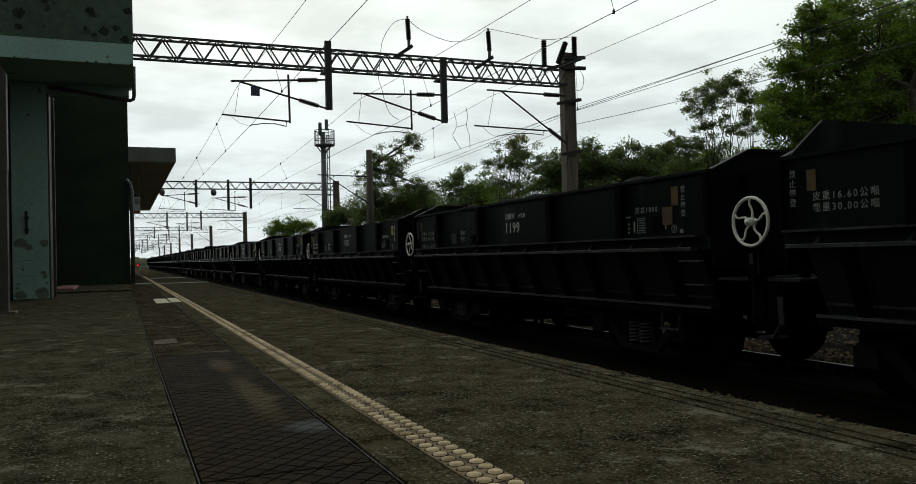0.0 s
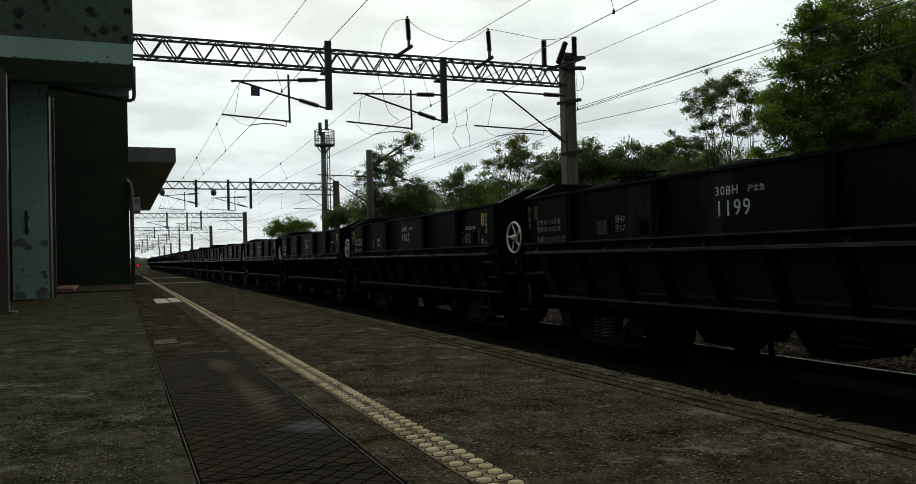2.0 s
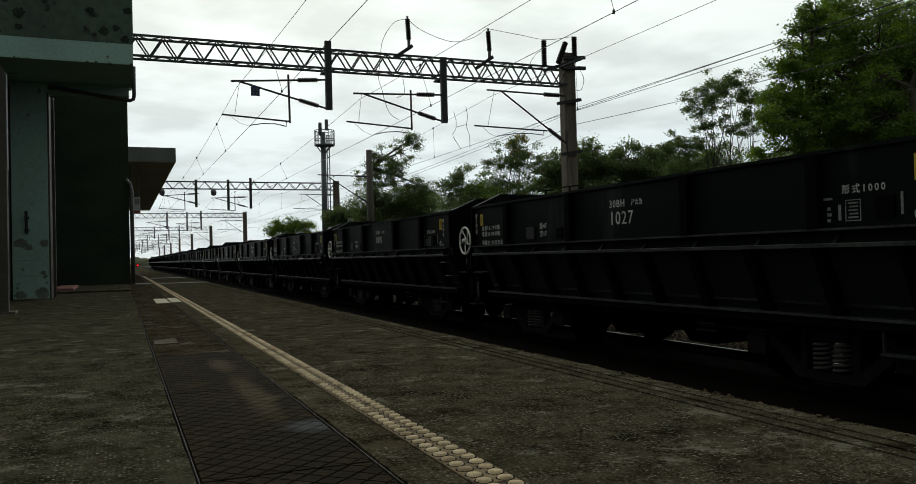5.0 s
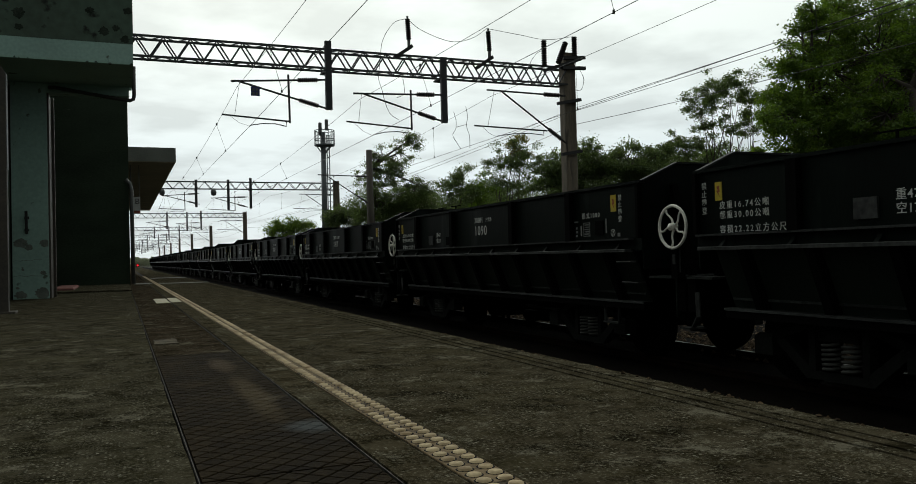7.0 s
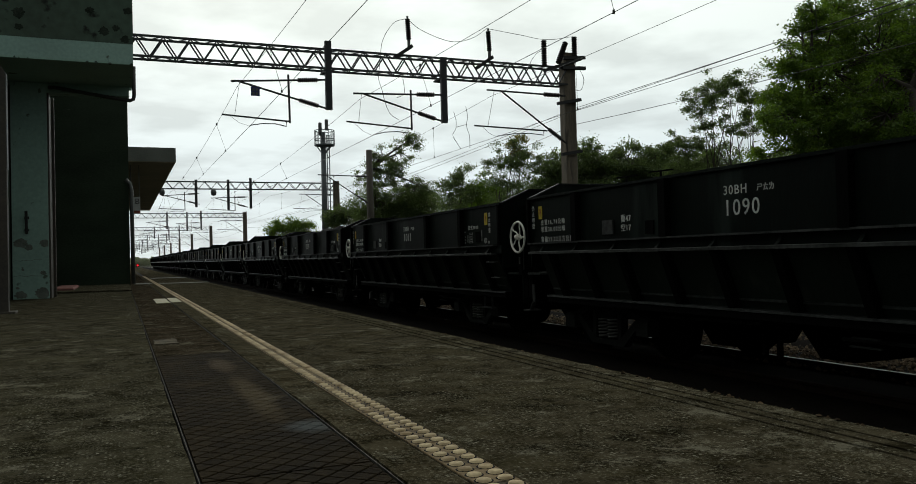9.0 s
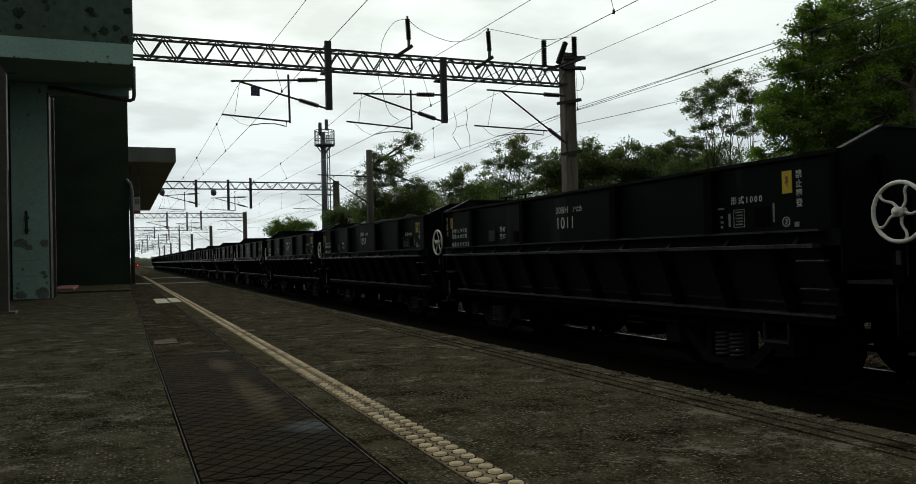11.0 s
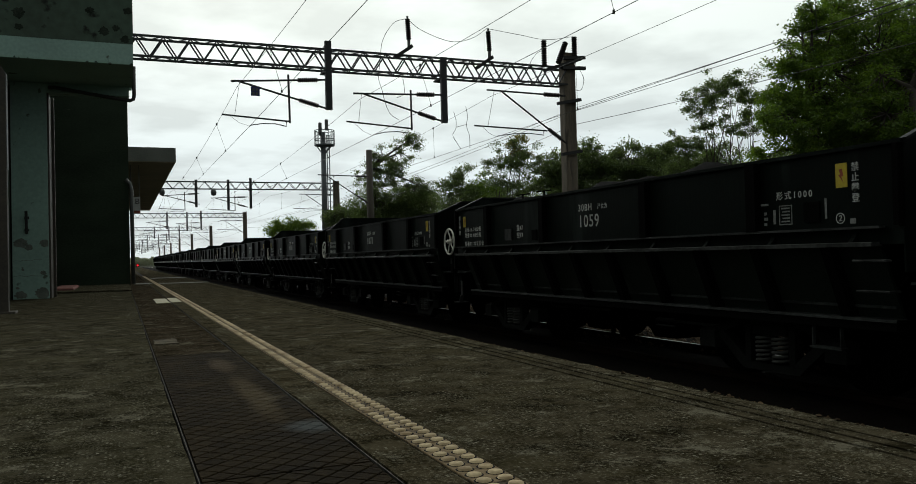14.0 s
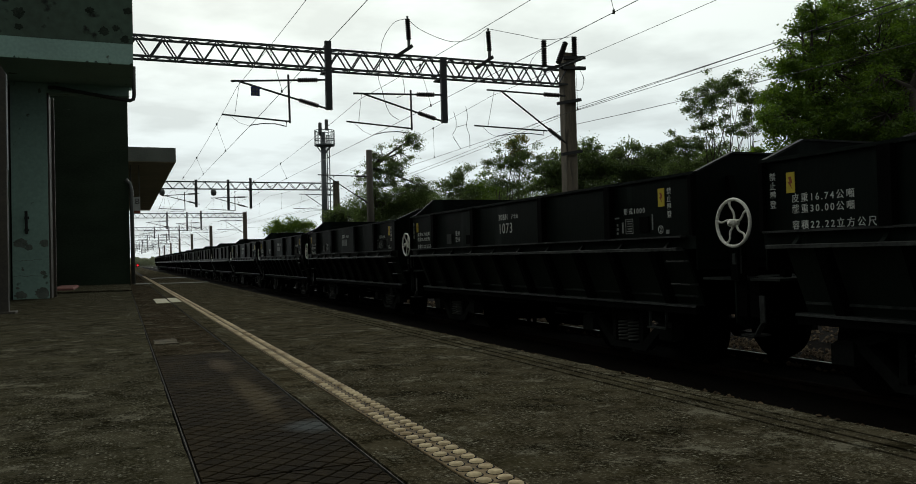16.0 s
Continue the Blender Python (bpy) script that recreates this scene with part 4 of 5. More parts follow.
            fr = shared.get("data_frame")
            if not fr:
                a0, a1, c0, c1, w = 1.52, 1.66, 1.43, 1.592, 0.007
                outer, inner = ((a0, c0), (a1, c0), (a1, c1), (a0, c1)), ((a0 + w, c0 + w), (a1 - w, c0 + w), (a1 - w, c1 - w), (a0 + w, c1 - w))
                v = [(x, y, z) for x in (-1.3155, -1.3122) for q in (outer, inner) for y, z in q]
                f = [(i, (i + 1) % 4, 4 + (i + 1) % 4, 4 + i) for i in range(4)]
                f += [tuple(8 + q for q in reversed(g)) for g in f[:4]] + [(i, 8 + i, 8 + (i + 1) % 4, (i + 1) % 4) for i in range(4)] + [(4 + i, 4 + (i + 1) % 4, 12 + (i + 1) % 4, 12 + i) for i in range(4)]
                fr = shared["data_frame"] = Mesh().add(v, f).data("data_frame", LETTER_DIM)
                rows = [(1.545, 1.635 - 0.012 * (q % 2), 1.452 + 0.027 * q, 1.464 + 0.027 * q) for q in range(5)] + [(1.80 - 0.01 * (q % 2), 1.83, 1.43 + 0.045 * q, 1.455 + 0.045 * q) for q in range(3)]
                rows += [(1.78, 1.89, 1.600, 1.618), (1.70, 1.725, 1.44, 1.56), (1.165, 1.185, 1.46, 1.62), (0.90, 0.95, 1.41, 1.45)]
                shared["data_lines"] = [Mesh().box(-1.3155, -1.3122, *q).data("data_line", LETTER_DIM) for q in rows]
            panel = part("data_frame", fr, LETTER_DIM, car, "small framed stencil panel")
            for me in shared["data_lines"]:
                part("data_line", me, LETTER_DIM, panel)
            part("card_holder", shared.setdefault("holder", Mesh().box(-1.33, -1.312, 6.66, 6.87, 1.44, 1.60).data("holder", WAGON_LIT_EDGE)), WAGON_LIT_EDGE, car, "metal card holder")
            wagon_lettering(car, k, body)
        for y in (2.17, 7.37):
            bogie = part("bogie", mesh_of("bogie_frame", 0, BOGIE), BOGIE, car, "sooty bogie frame")
            bogie.location = (0, y, 0)
            if near:
                part("spring", mesh_of("spring", 0, SPRING, True), SPRING, bogie, "coil springs")
                for i in range(4):
                    part("axle_box", mesh_of("axle_box", i, BOGIE), BOGIE, bogie)
            for dy in (-0.78, 0.78):
                ws = part("wheelset", mesh_of("wheelset", 0, WAGON_DARK), WAGON_DARK, bogie)
                ws.location = (0, dy, 0.40)
                if k < 6:
                    axles.append(ws)
        cars.append((k, car))
    return cars, axles


# ---- overhead line ----
PORTALS = [22.78, 63.0, 104.5, 145.5, 186.5, 227.5, 268.5, 309.5, 350.5]
MASTS = [13.52, 15.9, 14.5, 14.4, 14.4, 14.4, 14.4, 14.4, 14.4]


def insulator(m, p, q, r=0.06, n=9):
    p, q = Vector(p), Vector(q)
    pts, rad = [], []
    for i in range(n * 2 + 1):
        pts.append(p.lerp(q, i / (n * 2)))
        rad.append(r if i % 2 else r * 0.62)
    m.tube(pts, rad, 8)


def cantilever(portal, y, top, vert, reg, diag, wire, kind=0):
    """One swinging bracket, in the portal's space. Points are (x, z)."""
    P = lambda a: (a[0], y, a[1])
    arm = Mesh()
    arm.tube([P(top[0]), P(top[1])], 0.028, 8)
    arm.tube([P(diag[0]), P(diag[1])], 0.028, 8)
    arm.tube([P(reg[0]), P(reg[1])], 0.024, 8)
    if vert:
        arm.tube([P(vert[0]), P(vert[1])], 0.03, 8)
    # steady arm, bowed
    e = Vector(P(reg[1])) - Vector((0.12, 0, 0.14))
    w = Vector(P(wire))
    arm.tube([e + Vector((0, 0, 0.13)), e, e.lerp(w, 0.3) + Vector((0, 0, 0.07)), e.lerp(w, 0.65) + Vector((0, 0, 0.075)), w + Vector((0.05, 0, 0.03)), w], 0.014, 6)
    c = part("cantilever", arm, ARM, portal, "dark tubular cantilever arm")
    a, b = Vector(P(top[0])).lerp(Vector(P(top[1])), 0.09), Vector(P(reg[0])).lerp(Vector(P(reg[1])), 0.18)
    part("dropper", Mesh().tube([a, b], 0.007, 4), WIRE, c)
    u, v = Vector(P(reg[0])).lerp(Vector(P(reg[1])), 0.10), Vector(P(wire))
    part("stay_wire", Mesh().tube([u, u.lerp(v, 0.5) - Vector((0, 0, 0.06)), v], 0.006, 4), WIRE, c)
    for ends in (top, diag):
        ins = Mesh()
        a, b = Vector(P(ends[1])), Vector(P(ends[0]))
        d = (b - a).normalized()
        insulator(ins, a + d * 0.22, a + d * 0.78, 0.075, 10)
        part("insulator", ins, INSULATOR, c, "ribbed brown insulator")


def build_portal(i):
    y, mx = PORTALS[i], MASTS[i]
    pt = thing("catenary_portal", (0, y, -0.95), "steel lattice portal beam on concrete mast carrying overhead wires", "catenary portal", group="catenary portals")
    Z = lambda z: z + 0.95
    z0, z1, hy = Z(5.91), Z(6.45), 0.2
    x0, x1 = -2.3, mx - 0.1
    ch = Mesh()
    for yy in (-hy, hy):
        for z in (z0, z1):
            ch.bar((x0, yy, z), (x1, yy, z), 0.055, 0.055)
    beam = part("lattice_beam", ch, GALV, pt, "lattice beam of angle steel")
    step = 0.66 if i == 0 else 0.9
    n = int((x1 - x0) / step)
    w = (x1 - x0) / n
    kinds = [((0, yy, z1), (w / 2, yy, z0), 0.036) for yy in (-hy, hy)] + [((w / 2, yy, z0), (w, yy, z1), 0.036) for yy in (-hy, hy)]
    kinds += [((0, -hy, z), (w / 2, hy, z), 0.025) for z in (z0, z1)] + [((w / 2, hy, z), (w, -hy, z), 0.025) for z in (z0, z1)]
    if i < 2:
        for p, q, r in kinds:
            me = Mesh().bar(p, q, r, r).data("lacing_bar", GALV)
            for k in range(n):
                part("lacing_bar", me, GALV, beam).location = (x0 + w * k, 0, 0)
    else:
        lace = Mesh()
        for k in range(n):
            for p, q, r in kinds[:4]:
                lace.bar((p[0] + x0 + w * k, p[1], p[2]), (q[0] + x0 + w * k, q[1], q[2]), r, r)
        tagged(part("lacing", lace, GALV, beam), kind="stuff")
    for name, x in (("mast", mx), ("far_mast", -2.5)):
        m = Mesh()
        if i == 0:
            m.prism([(x - 0.21, -0.16), (x - 0.16, -0.21), (x + 0.16, -0.21), (x + 0.21, -0.16), (x + 0.21, 0.16), (x + 0.16, 0.21), (x - 0.16, 0.21), (x - 0.21, 0.16)], 2, 0.0, Z(6.95))
        else:
            m.tube([(x, 0, 0), (x, 0, Z(6.62))], [0.29, 0.25], 12)
        part("mast", m, MAST, pt, "streaked concrete mast", smooth=False)
    for px, pz in ((5.52, (4.70, 6.66)), (9.05, (4.47, 6.45))) if i == 0 else ((5.20, (4.52, 6.57)), (9.17, (4.42, 6.75))):
        part("drop_post", Mesh().box(px - 0.09, px + 0.09, -hy - 0.16, -hy - 0.04, Z(pz[0]), Z(pz[1])).box(px - 0.11, px + 0.11, -hy - 0.06, hy + 0.06, Z(5.80), Z(5.85)), GALV, pt, "steel drop post")
    yy = -hy - 0.1
    if i:
        part("drop_post", Mesh().box(7.43, 7.61, -hy - 0.16, -hy - 0.04, Z(4.3), Z(6.6)), GALV, pt, "steel drop post")
    if i == 1:
        for px in (2.82, 6.46):
            lamp = part("floodlight", Mesh().tube([(px - 0.16, -0.32, Z(5.62)), (px - 0.05, -0.3, Z(5.63)), (px + 0.10, -0.28, Z(5.66)), (px + 0.18, -0.27, Z(5.68))], [0.20, 0.27, 0.24, 0.10], 14), PIPE, pt, "round grey floodlight", smooth=True)
            part("lamp_bracket", Mesh().bar((px, -0.28, Z(5.86)), (px, -0.28, Z(5.95)), 0.05, 0.05), ARM, lamp)
    q = lambda *a: [(x, Z(z)) for x, z in a]
    cantilever(pt, yy, q((2.82, 5.36), (5.42, 5.55)), q((4.38, 5.63), (4.40, 4.28)), q((2.57, 4.44), (4.42, 4.32)), q((3.05, 5.36), (5.43, 4.74)), (3.30, Z(4.15)))
    cantilever(pt, yy, q((6.24, 5.21), (8.96, 5.31)), q((7.99, 5.40), (8.00, 4.21)), q((6.02, 4.39), (8.0, 4.26)), q((6.55, 5.21), (8.96, 4.52)), (6.78, Z(4.01)))
    s3 = mx - 13.52
    cantilever(pt, yy, q((10.48 + s3, 5.55), (13.25 + s3, 5.51)), None, q((10.03 + s3, 4.43), (12.55 + s3, 4.36)), q((11.0 + s3, 5.52), (13.25 + s3, 3.98)), (10.78 + s3, Z(4.11)))
    # brackets and insulators on the first mast's head
    for p, q, s in () if i else (((mx - 1.0, 6.28), (mx + 0.35, 6.75), 0.12), ((mx - 0.3, 6.74), (mx + 0.5, 6.80), 0.10), ((mx - 0.35, 6.42), (mx + 0.5, 6.45), 0.12), ((mx - 0.55, 5.25), (mx + 0.3, 5.42), 0.12), ((mx - 0.45, 3.62), (mx + 0.3, 3.75), 0.10)):
        part("mast_bracket", Mesh().bar((p[0], -0.3, Z(p[1])), (q[0], -0.3, Z(q[1])), s, 0.1), ARM, pt, "dark steel bracket")
    for a, b in () if i else (((mx - 1.0, 6.42), (mx - 1.0, 7.25)), ((mx - 0.5, 6.55), (mx - 0.2, 7.25)), ((mx + 0.12, 6.82), (mx + 0.12, 7.45))):
        ins = Mesh()
        insulator(ins, (a[0], -0.3, Z(a[1])), (b[0], -0.3, Z(b[1])), 0.10, 11)
        part("insulator", ins, INSULATOR, pt, "ribbed brown insulator")
    if i == 0:
        # slack jumper cables between the insulators and down to the wires
        for pts in ([(7.05, 6.1), (7.15, 6.8), (7.5, 7.35), (7.92, 7.52)], [(7.92, 7.52), (8.4, 7.20), (9.3, 6.95), (10.0, 7.10), (10.52, 7.45)], [(10.52, 7.45), (11.6, 7.35), (12.6, 7.27), (13.58, 7.45)],
                    [(7.05, 6.1), (7.0, 5.70), (7.1, 5.35), (7.2, 4.95), (7.35, 4.65), (7.6, 4.5)], [(7.75, 5.75), (7.78, 5.3), (7.55, 5.15)], [(12.2, 6.2), (12.0, 6.45), (12.3, 6.85), (12.6, 6.9)], [(13.8, 6.4), (13.95, 6.1), (13.85, 5.75), (13.6, 5.72)], [(9.35, 4.82), (9.42, 4.55), (9.40, 4.3), (9.30, 4.1), (9.45, 3.85), (9.55, 3.7)], [(9.75, 5.0), (9.80, 4.7), (9.76, 4.4), (9.85, 4.1), (9.85, 3.72)], [(9.42, 4.35), (9.76, 4.45)]):
            m = Mesh()
            fine = []
            for s in range(len(pts) - 1):
                p0, p1, p2, p3 = (Vector(pts[min(max(s + o, 0), len(pts) - 1)]) for o in (-1, 0, 1, 2))
                for u in (k / 6 for k in range(6)):
                    fine.append(0.5 * (2 * p1 + (p2 - p0) * u + (2 * p0 - 5 * p1 + 4 * p2 - p3) * u * u + (3 * p1 - p0 - 3 * p2 + p3) * u ** 3))
            fine.append(Vector(pts[-1]))
            m.tube([(p.x, -0.32, Z(p.y)) for p in fine], 0.008, 5)
            part("jumper_cable", m, WIRE, pt)
    if i == 0:
        for bx, bz in ((7.97, 6.72), (10.60, 6.58)):
            part("beam_bracket", Mesh().bar((bx - 0.45, -0.3, Z(bz - 0.38)), (bx + 0.1, -0.3, Z(bz)), 0.12, 0.1), ARM, pt, "raking bracket")
            part("cap", Mesh().tube([(bx, -0.3, Z(bz - 0.03)), (bx, -0.3, Z(bz + 0.20))], 0.05, 8).tube([(bx - 0.03, -0.3, Z(bz + 0.78)), (bx - 0.03, -0.3, Z(bz + 0.88))], 0.035, 8), PIPE, pt, "metal end caps")
            m = Mesh()
            insulator(m, (bx, -0.3, Z(bz + 0.18)), (bx - 0.03, -0.3, Z(bz + 0.80)), 0.085, 11)
            part("insulator", m, INSULATOR, pt, "ribbed brown insulator")
        part("number_plate", Mesh().box(3.34, 3.58, yy - 0.06, yy - 0.045, Z(4.98), Z(5.23)), BLUE_PLATE, pt, "blue enamel plate")
        for q in range(4):
            part("plate_mark", Mesh().box(3.38 + 0.09 * (q % 2), 3.44 + 0.09 * (q % 2), yy - 0.064, yy - 0.061, Z(5.01 + 0.11 * (q // 2)), Z(5.08 + 0.11 * (q // 2))), PIPE, pt)


def sagging(p, q, sag, n=16):
    p, q = Vector(p), Vector(q)
    return [p.lerp(q, i / n) - Vector((0, 0, sag * 4 * (i / n) * (1 - i / n))) for i in range(n + 1)]


def build_wires():
    ys = [-18.0] + PORTALS
    for j, (xc, zc, xm, zm) in enumerate(((3.30, 4.15, 3.02, 5.27), (6.78, 4.01, 6.5, 5.10), (10.78, 4.11, 10.75, 5.42))):
        w = thing("overhead_wire", (xc, 0, zc), "thin overhead contact wire hung from its carrier by droppers", "overhead wire", group="overhead wires")
        cpts, mpts = [], []
        for a in range(len(ys) - 1):
            sa, sb = (0.0 if a % 2 else -0.4) * 0.5, (0.0 if (a + 1) % 2 else -0.4) * 0.5
            ca, cb = Vector((sa, ys[a], 0)), Vector((sb, ys[a + 1], 0))
            ma, mb = Vector((xm - xc + sa * 0.5, ys[a], zm - zc)), Vector((xm - xc + sb * 0.5, ys[a + 1], zm - zc))
            if a == 0:
                ca.x = ma.x = 0.0
            cpts += [ca, cb]
            pts = sagging(ma, mb, (0.34, 0.34, 0.14)[j] if a == 0 else 0.5)
            mpts += pts if not mpts else pts[1:]
            for i in (2, 5, 8, 11, 14):
                t = i / 16
                low = ca.lerp(cb, t)
                part("dropper", Mesh().tube([pts[i] + Vector((0, 0, 0.03)), pts[i], pts[i] - Vector((0, 0, 0.05)), pts[i] - Vector((0, 0, 0.055)), low + Vector((0, 0, 0.045)), low + Vector((0, 0, 0.04)), low - Vector((0, 0, 0.02))], [0.022, 0.026, 0.020, 0.0045, 0.0045, 0.018, 0.022], 6), WIRE, w)
        part("contact_wire", Mesh().tube(cpts[::2] + cpts[-1:], 0.0065, 5), WIRE, w)
        part("carrier_wire", Mesh().tube(mpts, 0.006, 5), WIRE, w)
    for x, z, s in ((13.75, 5.18, 0.10), (13.78, 5.10, 0.15), (13.78, 4.66, 0.5)):
        line = []
        ex = lambda q: MASTS[max(q - 1, 0)] - 13.52
        for a in range(len(ys) - 1):
            line += [p - Vector((x, 0, z)) for p in sagging((x + ex(a), ys[a], z), (x + ex(a + 1), ys[a + 1], z), s)][(1 if a else 0):]
        m = Mesh().tube(line, 0.008, 5)
        w = thing("feeder_wire", (x, 0, z), "dark feeder wire strung along the masts", "overhead wire", group="feeder wires")
        part("strand", m, WIRE, w)


def build_tower():
    X, Y = 13.75, 58.0
    t = thing("radio_tower", (X, Y, -0.95), "grey steel tower with a round caged platform and ladder", "tower")
    top = 10.47
    part("column", Mesh().tube([(0, 0, 0), (0, 0, top + 0.2)], [0.24, 0.17], 12), TOWER_STEEL, t, smooth=True)
    lad = Mesh()
    for dx in (0.24, 0.42):
        lad.bar((dx, -0.1, 0), (dx, -0.1, top), 0.06, 0.06)
    part("ladder_rail", lad, TOWER_STEEL, t)
    for i in range(26):
        part("rung", Mesh().bar((0.24, -0.1, 0.4 + 0.4 * i), (0.42, -0.1, 0.4 + 0.4 * i), 0.035, 0.035), TOWER_STEEL, t)
    cage = Mesh()
    for z in (top - 0.75, top - 0.35, top + 0.3):
        cage.ring((0.1, 0, z), (0, 0, 1), 0.72, 0.03, 24, 5)
    part("cage_ring", cage, TOWER_STEEL, t)
    part("deck", Mesh().tube([(0.1, 0, top - 0.82), (0.1, 0, top - 0.76)], 0.72, 24), TOWER_STEEL, t)
    for i in range(18):
        a = 2 * math.pi * i / 18
        x, y = 0.1 + 0.72 * math.cos(a), 0.72 * math.sin(a)
        part("baluster", Mesh().bar((x, y, top - 0.78), (x, y, top + 0.3), 0.03, 0.03), TOWER_STEEL, t)
    br = Mesh()
    for i in range(4):
        a = math.pi / 4 + math.pi / 2 * i
        br.bar((0, 0, top - 1.5), (0.1 + 0.65 * math.cos(a), 0.65 * math.sin(a), top - 0.8), 0.06, 0.06)
    part("strut", br, TOWER_STEEL, t)
    part("antenna", Mesh().block(-0.38, -0.16, -0.3, -0.15, top - 0.1, top + 0.85, 0.03), PIPE, t, "grey panel antenna")
    part("antenna", Mesh().block(0.1, 0.32, -0.3, -0.15, top + 0.3, top + 1.1, 0.03), PIPE, t, "grey panel antenna")


def build_pole():
    t = thing("concrete_pole", (13.5, 45.5, -0.95), "round concrete catenary mast with a side cantilever", "mast")
    part("shaft", Mesh().tube([(0, 0, 0), (0, 0, 7.72)], [0.24, 0.18], 14), POLE, t, smooth=True)
    arm = Mesh()
    arm.tube([(-0.2, -0.2, 6.15), (-3.1, -0.2, 6.2)], 0.03, 6)
    arm.tube([(-0.2, -0.2, 4.6), (-2.6, -0.2, 6.15)], 0.03, 6)
    part("cantilever", arm, ARM, t, "dark cantilever tube")
    ins = Mesh()
    insulator(ins, (-0.3, -0.2, 6.15), (-0.95, -0.2, 6.16))
    insulator(ins, (-0.3, -0.2, 4.68), (-0.8, -0.2, 5.0))
    part("insulator", ins, INSULATOR, t)
    for z in (7.5, 7.1, 6.6):
        part("hook", Mesh().bar((0.15, -0.2, z), (0.45, -0.2, z + 0.05), 0.05, 0.05), ARM, t)


# ---- the station building ----
def build_building():
    b = thing("station_building", (0, 13, 0), "pale green plastered station building with stained canopy beam", "building", kind="structure")
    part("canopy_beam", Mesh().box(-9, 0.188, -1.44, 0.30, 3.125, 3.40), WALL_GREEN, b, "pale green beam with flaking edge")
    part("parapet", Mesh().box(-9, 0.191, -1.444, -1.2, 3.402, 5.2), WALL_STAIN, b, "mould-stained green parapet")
    part("roof_slab", Mesh().box(-9, -1.46, 0.305, 6.4, 4.43, 4.60), SOFFIT, b, "plaster soffit")
    part("pillar", Mesh().block(-1.43, -0.965, 0.02, 0.5, 0.0, 3.122, 0.012), WALL_GREEN, b, "green plastered pillar with peeling paint")
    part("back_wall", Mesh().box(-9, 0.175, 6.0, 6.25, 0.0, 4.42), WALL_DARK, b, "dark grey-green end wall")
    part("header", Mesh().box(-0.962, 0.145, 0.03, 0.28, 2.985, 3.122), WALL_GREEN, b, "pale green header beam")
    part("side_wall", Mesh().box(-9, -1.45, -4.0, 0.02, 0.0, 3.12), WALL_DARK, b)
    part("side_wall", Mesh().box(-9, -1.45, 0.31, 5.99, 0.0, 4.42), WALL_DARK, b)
    part("door_frame", Mesh().box(-1.444, -1.20, 3.75, 3.95, 0.032, 3.13), BROWN_METAL, b, "brown steel door frame")
    part("door_lining", Mesh().box(-0.9645, -0.940, 0.05, 0.50, 0.0, 2.98), BROWN_METAL, b, "dark brown door lining")
    part("door_jamb", Mesh().box(-0.990, -0.905, 0.505, 0.60, 0.0, 3.0), BROWN_METAL, b, "dark brown door jamb")
    for j, (px, pz, r) in enumerate(((-1.16, 3.70, 0.10), (-1.16, 3.52, 0.06), (-0.33, 3.81, 0.07), (-0.16, 3.55, 0.085), (-0.02, 3.60, 0.06), (0.13, 3.84, 0.07), (0.09, 3.46, 0.07))):
        rnd = random.Random(80 + j)
        ring = [(px + r * rnd.uniform(0.55, 1.0) * math.cos(a), pz + r * rnd.uniform(0.45, 0.85) * math.sin(a)) for a in (2 * math.pi * q / 26 for q in range(26))]
        part("mould_patch", Mesh().prism([(min(x, 0.186), max(z, 3.41)) for x, z in ring], 1, -1.4475, -1.4445), MOULD, b, "black mould on the parapet")
    for j in range(9):
        rnd = random.Random(120 + j)
        px, w = 0.18 - 1.5 * rnd.random() ** 1.8, rnd.uniform(0.006, 0.030)
        ring = [(px - w, 3.127), (px - w * 0.5, 3.127 + rnd.uniform(0.006, 0.016)), (px + w * 0.3, 3.127 + rnd.uniform(0.008, 0.024)), (min(px + w, 0.186), 3.127)]
        part("flaked_edge", Mesh().prism(ring, 1, -1.4432, -1.4402), MOULD, b, "flaked paint along the beam's edge")
    part("floor_step", Mesh().box(-3, 0.145, 1.8, 5.98, 0.004, 0.03), CONCRETE_LEFT, b, "raised concrete step")
    part("bolt_handle", Mesh().bar((-1.24, -0.03, 0.93), (-1.245, -0.03, 1.255), 0.035, 0.03).box(-1.27, -1.21, -0.02, 0.02, 1.14, 1.18).box(-1.27, -1.21, -0.02, 0.02, 0.97, 1.0), BLACK, b, "black iron bolt")
    pipe = [(0.215, -0.05, 3.42), (0.215, -0.05, 2.99), (0.205, -0.05, 2.93), (0.16, -0.05, 2.905), (-0.1, -0.05, 2.935), (-0.85, -0.05, 3.045), (-0.93, 0.0, 3.05)]
    part("drain_pipe", Mesh().tube(pipe, 0.028, 10), DRAIN, b, "dark drain pipe", smooth=True)
    part("down_pipe", Mesh().tube([(0.12, 5.92, 2.3), (0.20, 5.90, 2.2), (0.225, 5.90, 2.05), (0.235, 5.9, 0.03)], 0.042, 10), PIPE, b, "grey down pipe", smooth=True)
